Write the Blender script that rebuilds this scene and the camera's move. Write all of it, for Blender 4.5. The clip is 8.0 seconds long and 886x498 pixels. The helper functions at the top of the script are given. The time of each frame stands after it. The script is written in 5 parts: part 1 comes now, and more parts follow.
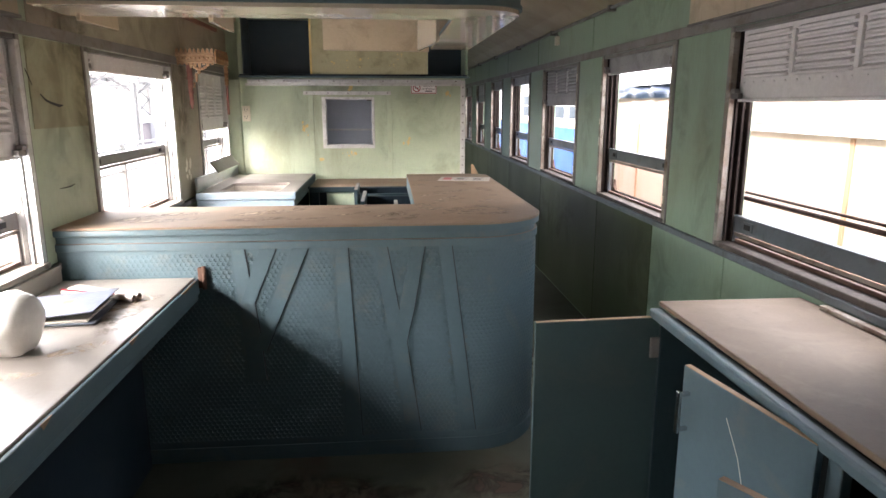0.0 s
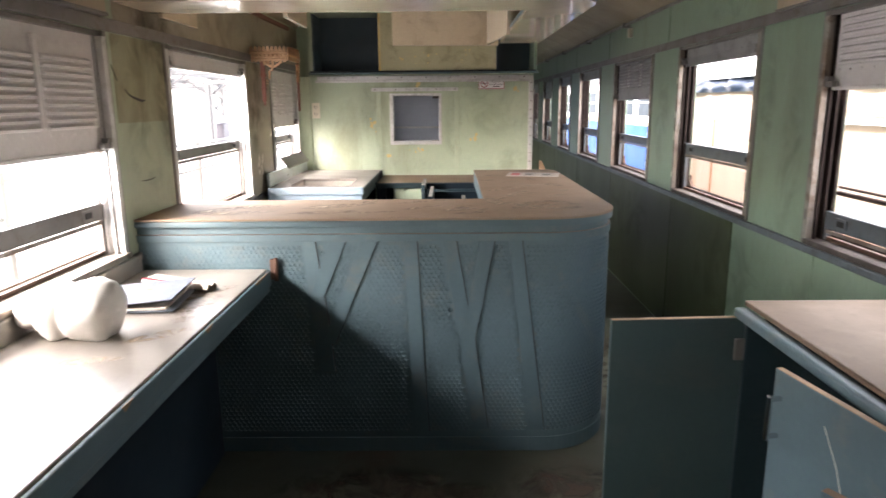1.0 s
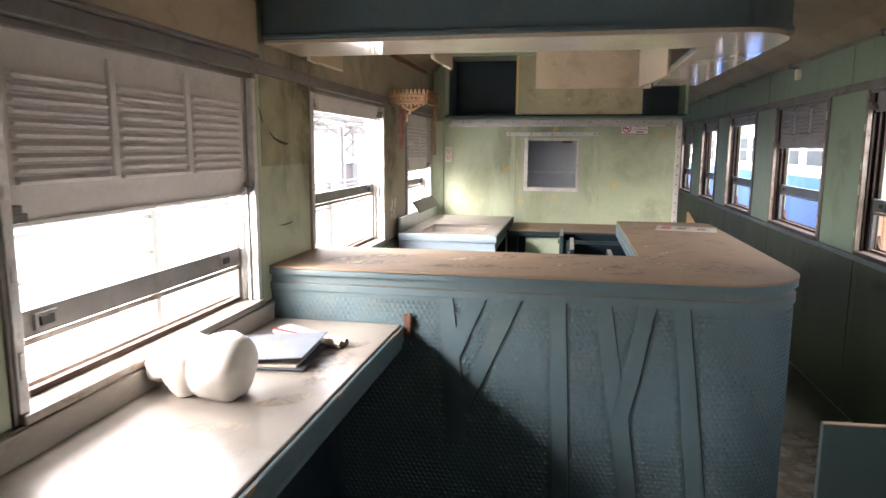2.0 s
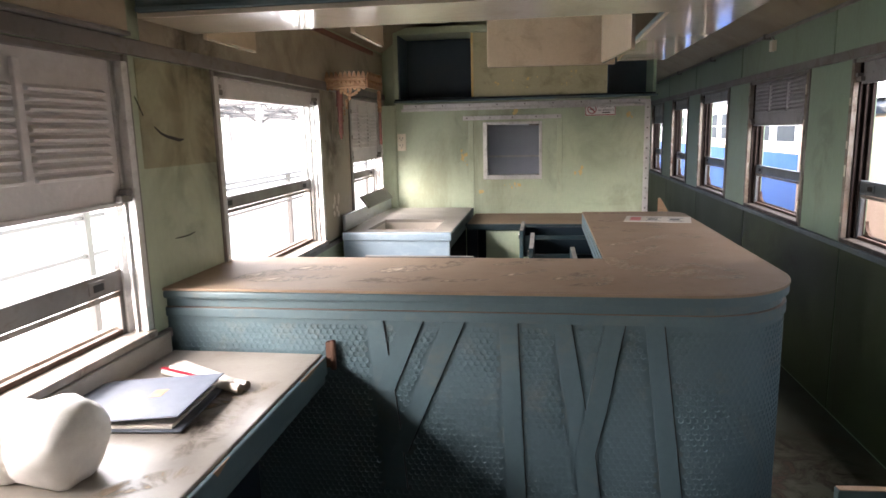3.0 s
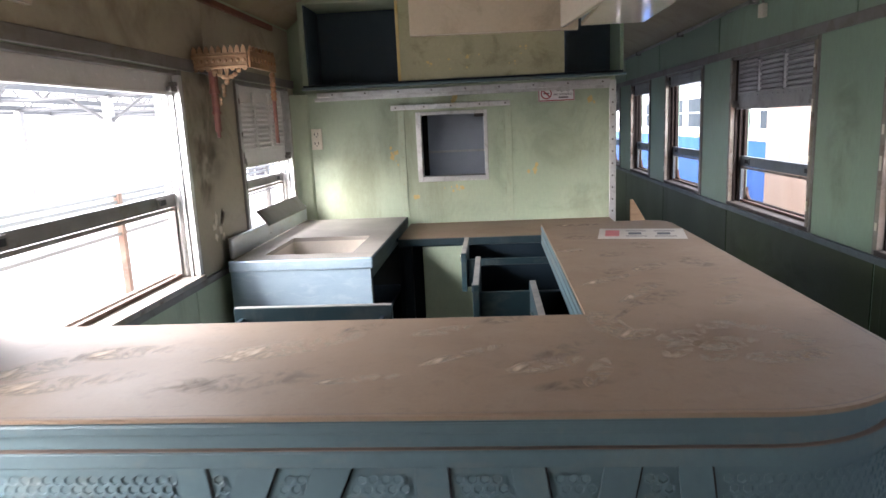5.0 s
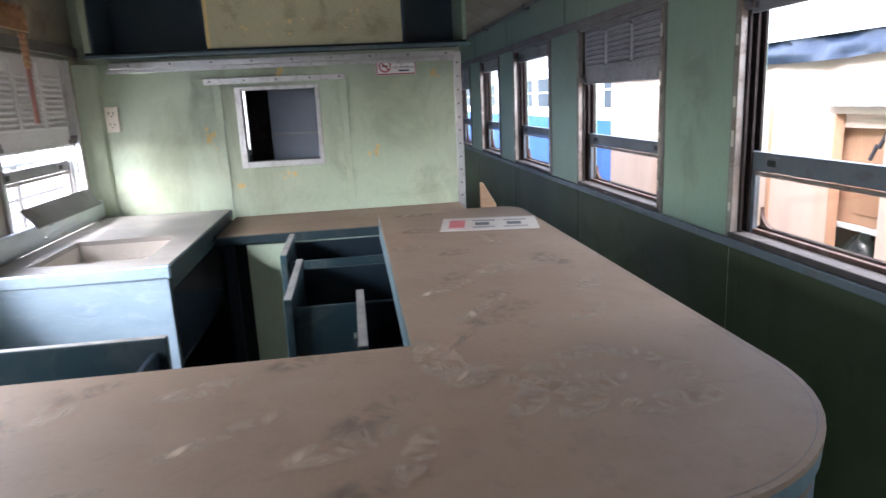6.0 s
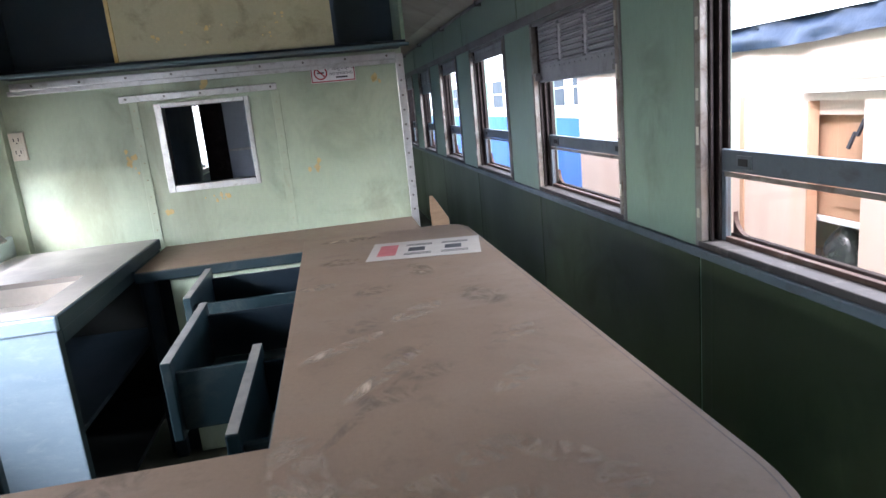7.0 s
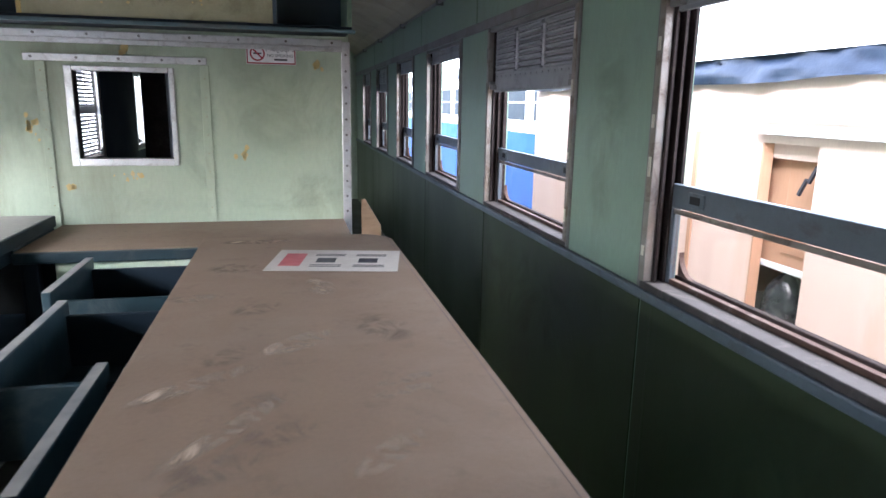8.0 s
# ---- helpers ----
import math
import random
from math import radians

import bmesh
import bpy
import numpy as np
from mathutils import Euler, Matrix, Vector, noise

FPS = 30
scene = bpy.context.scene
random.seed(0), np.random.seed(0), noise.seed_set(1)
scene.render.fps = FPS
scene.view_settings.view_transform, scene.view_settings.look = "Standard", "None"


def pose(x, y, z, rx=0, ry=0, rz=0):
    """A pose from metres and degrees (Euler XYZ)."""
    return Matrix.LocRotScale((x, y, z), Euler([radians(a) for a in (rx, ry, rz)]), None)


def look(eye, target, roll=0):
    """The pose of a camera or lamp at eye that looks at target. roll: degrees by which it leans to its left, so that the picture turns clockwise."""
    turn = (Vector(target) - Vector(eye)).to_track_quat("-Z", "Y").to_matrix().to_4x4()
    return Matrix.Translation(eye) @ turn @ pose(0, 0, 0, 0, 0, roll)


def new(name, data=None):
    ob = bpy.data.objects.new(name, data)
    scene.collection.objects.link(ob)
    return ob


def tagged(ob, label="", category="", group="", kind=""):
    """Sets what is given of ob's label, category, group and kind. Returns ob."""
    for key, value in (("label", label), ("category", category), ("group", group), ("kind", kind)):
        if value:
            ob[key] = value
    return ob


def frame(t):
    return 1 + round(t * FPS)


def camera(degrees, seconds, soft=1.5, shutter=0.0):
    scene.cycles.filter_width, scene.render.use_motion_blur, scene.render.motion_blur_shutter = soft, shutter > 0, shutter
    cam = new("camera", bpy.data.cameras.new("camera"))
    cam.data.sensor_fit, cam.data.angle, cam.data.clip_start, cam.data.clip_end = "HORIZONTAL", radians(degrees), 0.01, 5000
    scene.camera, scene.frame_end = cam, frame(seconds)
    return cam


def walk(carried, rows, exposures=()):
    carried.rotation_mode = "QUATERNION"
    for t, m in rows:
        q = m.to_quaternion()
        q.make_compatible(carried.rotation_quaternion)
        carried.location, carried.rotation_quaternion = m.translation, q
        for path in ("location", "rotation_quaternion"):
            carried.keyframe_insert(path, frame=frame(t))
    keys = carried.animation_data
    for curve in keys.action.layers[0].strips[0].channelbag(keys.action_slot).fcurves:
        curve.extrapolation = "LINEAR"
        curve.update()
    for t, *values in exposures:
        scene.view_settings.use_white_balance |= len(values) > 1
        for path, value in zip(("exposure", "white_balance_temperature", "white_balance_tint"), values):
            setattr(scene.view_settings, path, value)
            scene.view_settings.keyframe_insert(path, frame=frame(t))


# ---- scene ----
cam = camera(68.1, 8.0, shutter=0.3)
PATH = [
    (0, (0.035, -0.17, 1.448), (0.204, 1.776, 1.02), 0.0),
    (0.5, (0.046, -0.155, 1.43), (0.199, 1.794, 1.007), -0.5),
    (1, (0.006, -0.131, 1.42), (-0.014, 1.823, 0.99), -0.5),
    (1.5, (-0.088, -0.046, 1.422), (-0.372, 1.906, 1.089), 0.0),
    (1.7, (-0.133, 0.011, 1.424), (-0.522, 1.949, 1.12), 0.3),
    (2.8, (-0.098, 0.489, 1.456), (-0.371, 2.444, 1.135), -0.1),
    (3, (-0.056, 0.567, 1.454), (-0.353, 2.513, 1.102), -1.3),
    (3.5, (-0.042, 0.749, 1.435), (-0.248, 2.702, 1.058), -1.1),
    (4, (-0.094, 0.984, 1.444), (-0.199, 2.954, 1.117), 0.4),
    (4.2, (-0.115, 1.057, 1.45), (-0.219, 3.025, 1.109), -0.2),
    (5.3, (0.028, 1.657, 1.431), (-0.118, 3.61, 1.024), -3.5),
    (5.5, (0.073, 1.737, 1.426), (0.065, 3.688, 0.986), -2.5),
    (6, (0.096, 1.935, 1.402), (0.349, 3.868, 0.957), -2.8),
    (6.5, (0.215, 2.091, 1.383), (0.612, 3.994, 0.912), -1.5),
    (6.8, (0.281, 2.168, 1.399), (0.616, 4.086, 0.94), -3.2),
    (7, (0.306, 2.223, 1.397), (0.608, 4.151, 0.96), -5.6),
    (7.5, (0.329, 2.325, 1.395), (0.794, 4.217, 0.941), 0.2),
    (8, (0.438, 2.437, 1.381), (0.889, 4.337, 0.949), 1.0),
]
EXPOSURES = [(0.0, 3.3, 6600, 16), (1.5, 3.3, 6800, 17), (3.0, 2.8, 6650, 17), (3.5, 2.8, 6600, 16), (5.5, 3.0, 5950, 15), (6.5, 3.15, 5600, 14), (8.0, 3.0, 5600, 14)]
walk(cam, [(t, look(eye, target, roll)) for t, eye, target, roll in PATH], EXPOSURES)

# ---- world, sun, sky light, exposure ----
world = bpy.data.worlds.new("sky")
scene.world = world
world.use_nodes = True
wn = world.node_tree.nodes
sky = wn.new("ShaderNodeTexSky")
sky.sky_type = "NISHITA"
sky.sun_disc = False
sky.sun_elevation = radians(31)
sky.sun_rotation = radians(-138)
sky.air_density, sky.dust_density = 1.0, 2.0
wn["Background"].inputs[1].default_value = 0.26
haze = wn.new("ShaderNodeHueSaturation")
haze.inputs["Saturation"].default_value = 0.35
world.node_tree.links.new(sky.outputs[0], haze.inputs["Color"])
world.node_tree.links.new(haze.outputs[0], wn["Background"].inputs[0])
sun_data = bpy.data.lights.new("sun", "SUN")
sun_data.energy, sun_data.angle, sun_data.color = 0.42, radians(13), (1.0, 0.98, 0.95)
sun = new("sun", sun_data)
sun.matrix_world = look((-9, -10, 8.2), (0, 0, 0))


def sky_lamp(name, eye, target, length, height, watts, tint):
    d = bpy.data.lights.new(name, "AREA")
    d.shape, d.size, d.size_y, d.energy, d.color = "RECTANGLE", length, height, watts, tint
    ob = new(name, d)
    ob.matrix_world = look(eye, target)
    return ob


# the open sky above the platform and beyond the next train, as it shines in through the windows
sky_lamp("sky_light_platform", (-5.0, 4.8, 3.7), (-1.2, 4.8, 1.2), 13.0, 2.8, 440, (0.96, 0.98, 1.0))
sky_lamp("sky_light_yard", (2.08, 3.6, 4.7), (2.25, 3.6, 0.0), 1.0, 16.0, 450, (1.0, 0.985, 0.96))

# ---- materials ----
def paint(name, base, other, rough=0.5, metal=0.0, scale=3.0, amount=0.5, grain=60.0, bump=0.05, dirt=None, dirt_amount=0.0, dirt_scale=5.0, stretch=(1, 1, 1), coat=0.0, streak=None):
    """A worn surface: two tones blended by a broad noise, fine grain, and stains with their own shape."""
    m = bpy.data.materials.new(name)
    m.use_nodes = True
    n, l = m.node_tree.nodes, m.node_tree.links
    b = n["Principled BSDF"]
    tc = n.new("ShaderNodeTexCoord")
    info = n.new("ShaderNodeObjectInfo")
    shift = n.new("ShaderNodeVectorMath")
    shift.operation = "MULTIPLY_ADD"
    shift.inputs[1].default_value = stretch
    l.new(tc.outputs["Object"], shift.inputs[0])
    jump = n.new("ShaderNodeVectorMath")
    jump.operation = "SCALE"
    jump.inputs[0].default_value = (13.0, 7.0, 5.0)
    l.new(info.outputs["Random"], jump.inputs["Scale"])
    l.new(jump.outputs[0], shift.inputs[2])

    def tex(s, detail, roughness=0.55):
        t = n.new("ShaderNodeTexNoise")
        t.inputs["Scale"].default_value, t.inputs["Detail"].default_value, t.inputs["Roughness"].default_value = s, detail, roughness
        l.new(shift.outputs[0], t.inputs["Vector"])
        return t

    def ramp(src, lo, hi):
        r = n.new("ShaderNodeMapRange")
        r.inputs["From Min"].default_value, r.inputs["From Max"].default_value = lo, hi
        l.new(src, r.inputs["Value"])
        return r.outputs[0]

    def mix(f, a, c):
        x = n.new("ShaderNodeMix")
        x.data_type = "RGBA"
        l.new(f, x.inputs[0])
        for s, v in ((6, a), (7, c)):
            if isinstance(v, tuple):
                x.inputs[s].default_value = (*v, 1)
            else:
                l.new(v, x.inputs[s])
        return x.outputs[2]

    def times(f, k):
        x = n.new("ShaderNodeMath")
        x.operation = "MULTIPLY"
        l.new(f, x.inputs[0])
        x.inputs[1].default_value = k
        return x.outputs[0]

    broad, fine = tex(scale, 6), tex(grain, 4, 0.7)
    col = mix(times(ramp(broad.outputs["Fac"], 0.35, 0.68), amount), base, other)
    col = mix(times(ramp(fine.outputs["Fac"], 0.35, 0.75), 0.22), col, tuple(c * 0.55 for c in base))
    if dirt:
        spots = tex(dirt_scale, 8, 0.68)
        spots.inputs["Distortion"].default_value = 0.6
        col = mix(times(ramp(spots.outputs["Fac"], 0.52, 0.66), dirt_amount), col, dirt)
    if streak:
        sm = n.new("ShaderNodeMapping")
        sm.inputs["Rotation"].default_value, sm.inputs["Scale"].default_value = (0, 0, 0.6), (2.0, 3.0, 3.0)
        l.new(shift.outputs[0], sm.inputs["Vector"])
        st = n.new("ShaderNodeTexNoise")
        st.inputs["Scale"].default_value, st.inputs["Detail"].default_value, st.inputs["Distortion"].default_value = 1.6, 7, 2.4
        l.new(sm.outputs[0], st.inputs["Vector"])
        col = mix(times(ramp(st.outputs["Fac"], 0.50, 0.72), 0.34), col, streak)
        blot = tex(26, 5, 0.6)
        col = mix(times(ramp(blot.outputs["Fac"], 0.56, 0.70), 0.35), col, tuple(c * 0.6 for c in base))
    l.new(col, b.inputs["Base Color"])
    rr = n.new("ShaderNodeMapRange")
    rr.inputs["To Min"].default_value, rr.inputs["To Max"].default_value = max(0.03, rough - 0.12), min(1, rough + 0.15)
    l.new(broad.outputs["Fac"], rr.inputs["Value"])
    l.new(rr.outputs[0], b.inputs["Roughness"])
    b.inputs["Metallic"].default_value = metal
    b.inputs["Coat Weight"].default_value = coat
    if bump:
        bp = n.new("ShaderNodeBump")
        bp.inputs["Strength"].default_value, bp.inputs["Distance"].default_value = bump * 4, 0.002
        l.new(fine.outputs["Fac"], bp.inputs["Height"])
        l.new(bp.outputs[0], b.inputs["Normal"])
    return m


GREEN = paint("faded_green_paint", (0.42, 0.50, 0.36), (0.48, 0.55, 0.40), 0.42, scale=1.6, amount=0.7, dirt=(0.20, 0.19, 0.11), dirt_amount=0.45, dirt_scale=1.6, stretch=(1, 1, 0.45))
GREEN_B = paint("blue_green_paint", (0.22, 0.315, 0.23), (0.27, 0.36, 0.26), 0.38, scale=1.4, amount=0.6, dirt=(0.15, 0.18, 0.10), dirt_amount=0.4, dirt_scale=2.0, stretch=(1, 1, 0.35))
SMOKED = paint("smoke_stained_green_paint", (0.39, 0.345, 0.26), (0.42, 0.385, 0.285), 0.5, scale=2.0, amount=0.7, dirt=(0.20, 0.165, 0.11), dirt_amount=0.7, dirt_scale=1.8)
STEEL = paint("grey_painted_steel", (0.235, 0.225, 0.215), (0.17, 0.155, 0.145), 0.45, metal=0.3, scale=5, amount=0.7, dirt=(0.14, 0.10, 0.07), dirt_amount=0.6, dirt_scale=9)
ALU = paint("worn_aluminium", (0.70, 0.70, 0.69), (0.56, 0.56, 0.55), 0.36, metal=0.7, scale=7, amount=0.8, dirt=(0.26, 0.24, 0.21), dirt_amount=0.4, dirt_scale=26)
ALU_DARK = paint("weathered_aluminium", (0.36, 0.33, 0.29), (0.24, 0.19, 0.15), 0.45, metal=0.5, scale=9, amount=0.9, dirt=(0.13, 0.08, 0.055), dirt_amount=0.8, dirt_scale=12)
SHUTTER = paint("grey_shutter_paint", (0.82, 0.795, 0.785), (0.74, 0.72, 0.71), 0.36, metal=0.0, scale=4, amount=0.7, dirt=(0.3, 0.27, 0.24), dirt_amount=0.16, dirt_scale=8)
BROWN = paint("brown_window_channel", (0.075, 0.045, 0.035), (0.13, 0.085, 0.065), 0.55, scale=8, amount=0.8, dirt=(0.3, 0.27, 0.24), dirt_amount=0.25, dirt_scale=16)
BROWN_D = paint("dark_dirty_window_metal", (0.03, 0.022, 0.02), (0.055, 0.042, 0.038), 0.7, scale=8, amount=0.8, dirt=(0.11, 0.085, 0.07), dirt_amount=0.4, dirt_scale=14)
BLUE = paint("slate_blue_paint", (0.088, 0.142, 0.16), (0.062, 0.102, 0.117), 0.55, scale=2.2, amount=0.7, dirt=(0.15, 0.15, 0.125), dirt_amount=0.45, dirt_scale=3.5)
# slate blue darkened for the shade under and behind the counters
BLUE_D = paint("shaded_slate_blue", (0.018, 0.034, 0.041), (0.013, 0.026, 0.031), 0.45, scale=3, amount=0.6, dirt=(0.06, 0.065, 0.06), dirt_amount=0.3, dirt_scale=6)
# navy parts, and near-black for unlit places whose shade is in the colour
NAVY = paint("dark_navy_and_shade", (0.010, 0.018, 0.026), (0.015, 0.025, 0.034), 0.5, scale=3, amount=0.6, dirt=(0.035, 0.04, 0.04), dirt_amount=0.25)
DUST = paint("dust_covered_laminate", (0.285, 0.202, 0.138), (0.22, 0.152, 0.102), 0.65, scale=1.7, amount=0.8, grain=110, dirt=(0.275, 0.21, 0.155), dirt_amount=0.5, dirt_scale=3.2, streak=(0.29, 0.22, 0.16))
DUST_DARK = paint("wiped_dark_dust", (0.15, 0.105, 0.08), (0.19, 0.14, 0.11), 0.6, scale=14, amount=0.8, grain=160)
TABLE = paint("dusty_cream_laminate", (0.29, 0.26, 0.225), (0.235, 0.205, 0.172), 0.3, scale=2.4, amount=0.8, grain=90, dirt=(0.20, 0.165, 0.13), dirt_amount=0.55, dirt_scale=4, streak=(0.36, 0.32, 0.28))
PLY = paint("bare_plywood_edge", (0.33, 0.22, 0.13), (0.22, 0.14, 0.08), 0.7, scale=9, amount=0.8, stretch=(1, 1, 4))
CREAM = paint("glossy_cream_enamel", (0.60, 0.53, 0.42), (0.50, 0.43, 0.33), 0.10, scale=2, amount=0.5, bump=0.0, dirt=(0.36, 0.29, 0.2), dirt_amount=0.3, dirt_scale=3, coat=0.4)
BEIGE = paint("beige_painted_board", (0.58, 0.49, 0.36), (0.51, 0.42, 0.29), 0.45, scale=2.5, amount=0.7, dirt=(0.26, 0.2, 0.12), dirt_amount=0.4)
OLIVE = paint("olive_painted_board", (0.45, 0.43, 0.27), (0.38, 0.365, 0.225), 0.45, scale=4, amount=0.7, dirt=(0.16, 0.15, 0.085), dirt_amount=0.5, dirt_scale=6)
YELLOW = paint("ochre_primer", (0.62, 0.47, 0.17), (0.66, 0.56, 0.30), 0.6, scale=20, amount=0.8)
STAINLESS = paint("brushed_stainless_steel", (0.52, 0.57, 0.61), (0.42, 0.46, 0.50), 0.3, metal=0.9, scale=5, amount=0.7, dirt=(0.45, 0.41, 0.36), dirt_amount=0.5, dirt_scale=7, stretch=(1, 1, 3))
SASH = paint("blue_grey_sash_paint", (0.135, 0.160, 0.180), (0.10, 0.12, 0.135), 0.42, metal=0.2, scale=6, amount=0.7, dirt=(0.07, 0.05, 0.04), dirt_amount=0.5, dirt_scale=10)
# shutter grey with the shade at the farther yard windows put in
SHUTTER_D = paint("shaded_grey_shutter", (0.36, 0.36, 0.365), (0.27, 0.27, 0.275), 0.42, metal=0.2, scale=4, amount=0.7, dirt=(0.11, 0.10, 0.09), dirt_amount=0.4, dirt_scale=8)
DUSTSTEEL = paint("dusty_steel_top", (0.40, 0.365, 0.33), (0.31, 0.28, 0.25), 0.5, metal=0.35, scale=3, amount=0.8, dirt=(0.45, 0.40, 0.35), dirt_amount=0.5, dirt_scale=5)
TEAL = paint("dark_teal_drawer_paint", (0.020, 0.040, 0.047), (0.015, 0.031, 0.036), 0.45, scale=4, amount=0.7, dirt=(0.075, 0.078, 0.072), dirt_amount=0.5, dirt_scale=8)
STEEL_FRONT = paint("scratched_sheet_steel", (0.26, 0.34, 0.40), (0.19, 0.26, 0.315), 0.33, metal=0.5, scale=4, amount=0.7, grain=120, dirt=(0.33, 0.40, 0.45), dirt_amount=0.45, dirt_scale=9, stretch=(1, 1, 3))
FADED_RED = paint("faded_red_print", (0.50, 0.13, 0.13), (0.42, 0.10, 0.10), 0.6, scale=30, amount=0.6, bump=0.0)
CHROME = paint("chrome", (0.7, 0.7, 0.7), (0.55, 0.55, 0.55), 0.15, metal=1.0, scale=20, bump=0.0)
RUST = paint("rusty_iron", (0.11, 0.055, 0.035), (0.10, 0.045, 0.025), 0.75, metal=0.2, scale=25, amount=0.9, bump=0.2)
FLOOR = paint("worn_green_linoleum", (0.075, 0.082, 0.058), (0.045, 0.045, 0.03), 0.55, scale=1.8, amount=0.8, dirt=(0.06, 0.038, 0.024), dirt_amount=0.9, dirt_scale=1.3)
CEIL = paint("smoke_stained_cream_ceiling", (0.36, 0.30, 0.20), (0.26, 0.20, 0.125), 0.45, scale=1.5, amount=0.8, dirt=(0.17, 0.12, 0.07), dirt_amount=0.5, dirt_scale=2.5)
PLASTIC = paint("ivory_plastic", (0.74, 0.69, 0.57), (0.66, 0.60, 0.48), 0.4, scale=12, amount=0.5, bump=0.0)
BINBAG = paint("black_plastic_sheet", (0.012, 0.013, 0.016), (0.03, 0.032, 0.038), 0.25, scale=14, amount=0.7, grain=18, bump=0.4)
BAG_YELLOW = paint("yellow_plastic", (0.45, 0.42, 0.03), (0.38, 0.34, 0.03), 0.4, scale=14, amount=0.6)
BLACK = paint("black_slots", (0.01, 0.01, 0.01), (0.015, 0.015, 0.015), 0.6, bump=0.0)
WHITE = paint("white_vinyl", (0.82, 0.81, 0.81), (0.74, 0.73, 0.73), 0.4, scale=8, amount=0.4, bump=0.0)
RED = paint("red_print", (0.34, 0.012, 0.03), (0.29, 0.012, 0.03), 0.4, bump=0.0)
INK = paint("dark_print", (0.025, 0.022, 0.03), (0.04, 0.035, 0.045), 0.5, bump=0.0)
PAPER = paint("dusty_paper", (0.54, 0.49, 0.43), (0.46, 0.41, 0.35), 0.8, scale=9, amount=0.5, bump=0.0)
CLOTH = paint("white_plastic_wrapped_cloth", (0.82, 0.80, 0.75), (0.72, 0.69, 0.63), 0.4, scale=10, amount=0.6, grain=40, bump=0.15)
FOLDER = paint("grey_blue_leatherette", (0.12, 0.135, 0.165), (0.095, 0.108, 0.135), 0.5, scale=12, amount=0.6, grain=220, bump=0.15)
GOLD = paint("gilded_wood", (0.44, 0.28, 0.16), (0.27, 0.14, 0.085), 0.4, metal=0.5, scale=30, amount=0.8, dirt=(0.2, 0.1, 0.05), dirt_amount=0.5, dirt_scale=25)
CARVED = paint("red_brown_carved_wood", (0.17, 0.055, 0.045), (0.25, 0.11, 0.07), 0.5, scale=30, amount=0.8)
# near-black for cabinet insides, their shade put into the colour
DARKIN = paint("shade_dark_inside", (0.018, 0.022, 0.022), (0.03, 0.032, 0.03), 0.7, scale=5, amount=0.6)
STEEL_BLUE = paint("pale_blue_grey_panel", (0.52, 0.56, 0.63), (0.44, 0.48, 0.55), 0.4, scale=3, amount=0.6)
PEACH = paint("sun_bleached_plywood", (0.64, 0.50, 0.435), (0.55, 0.41, 0.345), 0.6, scale=1.2, amount=0.8, dirt=(0.5, 0.3, 0.2), dirt_amount=0.4, dirt_scale=1.6, stretch=(1, 1, 0.3))
DOORWOOD = paint("varnished_door_wood", (0.44, 0.26, 0.165), (0.34, 0.18, 0.11), 0.5, scale=3, amount=0.7, stretch=(1, 1, 0.2))
TRAINBLUE = paint("bright_blue_coach_paint", (0.012, 0.07, 0.25), (0.01, 0.055, 0.2), 0.35, scale=2, amount=0.5)
TRAINWHITE = paint("white_coach_paint", (0.75, 0.76, 0.77), (0.68, 0.68, 0.68), 0.4, scale=2, amount=0.5)
TARP = paint("dark_blue_tarpaulin", (0.006, 0.012, 0.028), (0.02, 0.03, 0.055), 0.3, scale=7, amount=0.8, grain=14, bump=0.3)
GROUND = paint("pale_ballast_and_concrete", (0.5, 0.47, 0.43), (0.4, 0.37, 0.34), 0.85, scale=1.5, amount=0.7, grain=12, bump=0.3)
SLAB = paint("sunlit_platform_concrete", (0.82, 0.81, 0.79), (0.74, 0.73, 0.71), 0.8, scale=0.8, amount=0.6)
GREYPAINT = paint("grey_roof_steel", (0.062, 0.06, 0.058), (0.045, 0.043, 0.042), 0.5, scale=2, amount=0.6)


def glass_mat(name, tint, rough):
    m = bpy.data.materials.new(name)
    m.use_nodes = True
    n, l = m.node_tree.nodes, m.node_tree.links
    out = n["Material Output"]
    n.remove(n["Principled BSDF"])
    clear, gloss, mixn = n.new("ShaderNodeBsdfTransparent"), n.new("ShaderNodeBsdfGlossy"), n.new("ShaderNodeMixShader")
    clear.inputs[0].default_value = (*tint, 1)
    gloss.inputs["Roughness"].default_value = rough
    mixn.inputs[0].default_value = 0.05
    l.new(clear.outputs[0], mixn.inputs[1])
    l.new(gloss.outputs[0], mixn.inputs[2])
    l.new(mixn.outputs[0], out.inputs[0])
    return m


GLASS = glass_mat("dusty_window_glass", (0.93, 0.89, 0.87), 0.05)


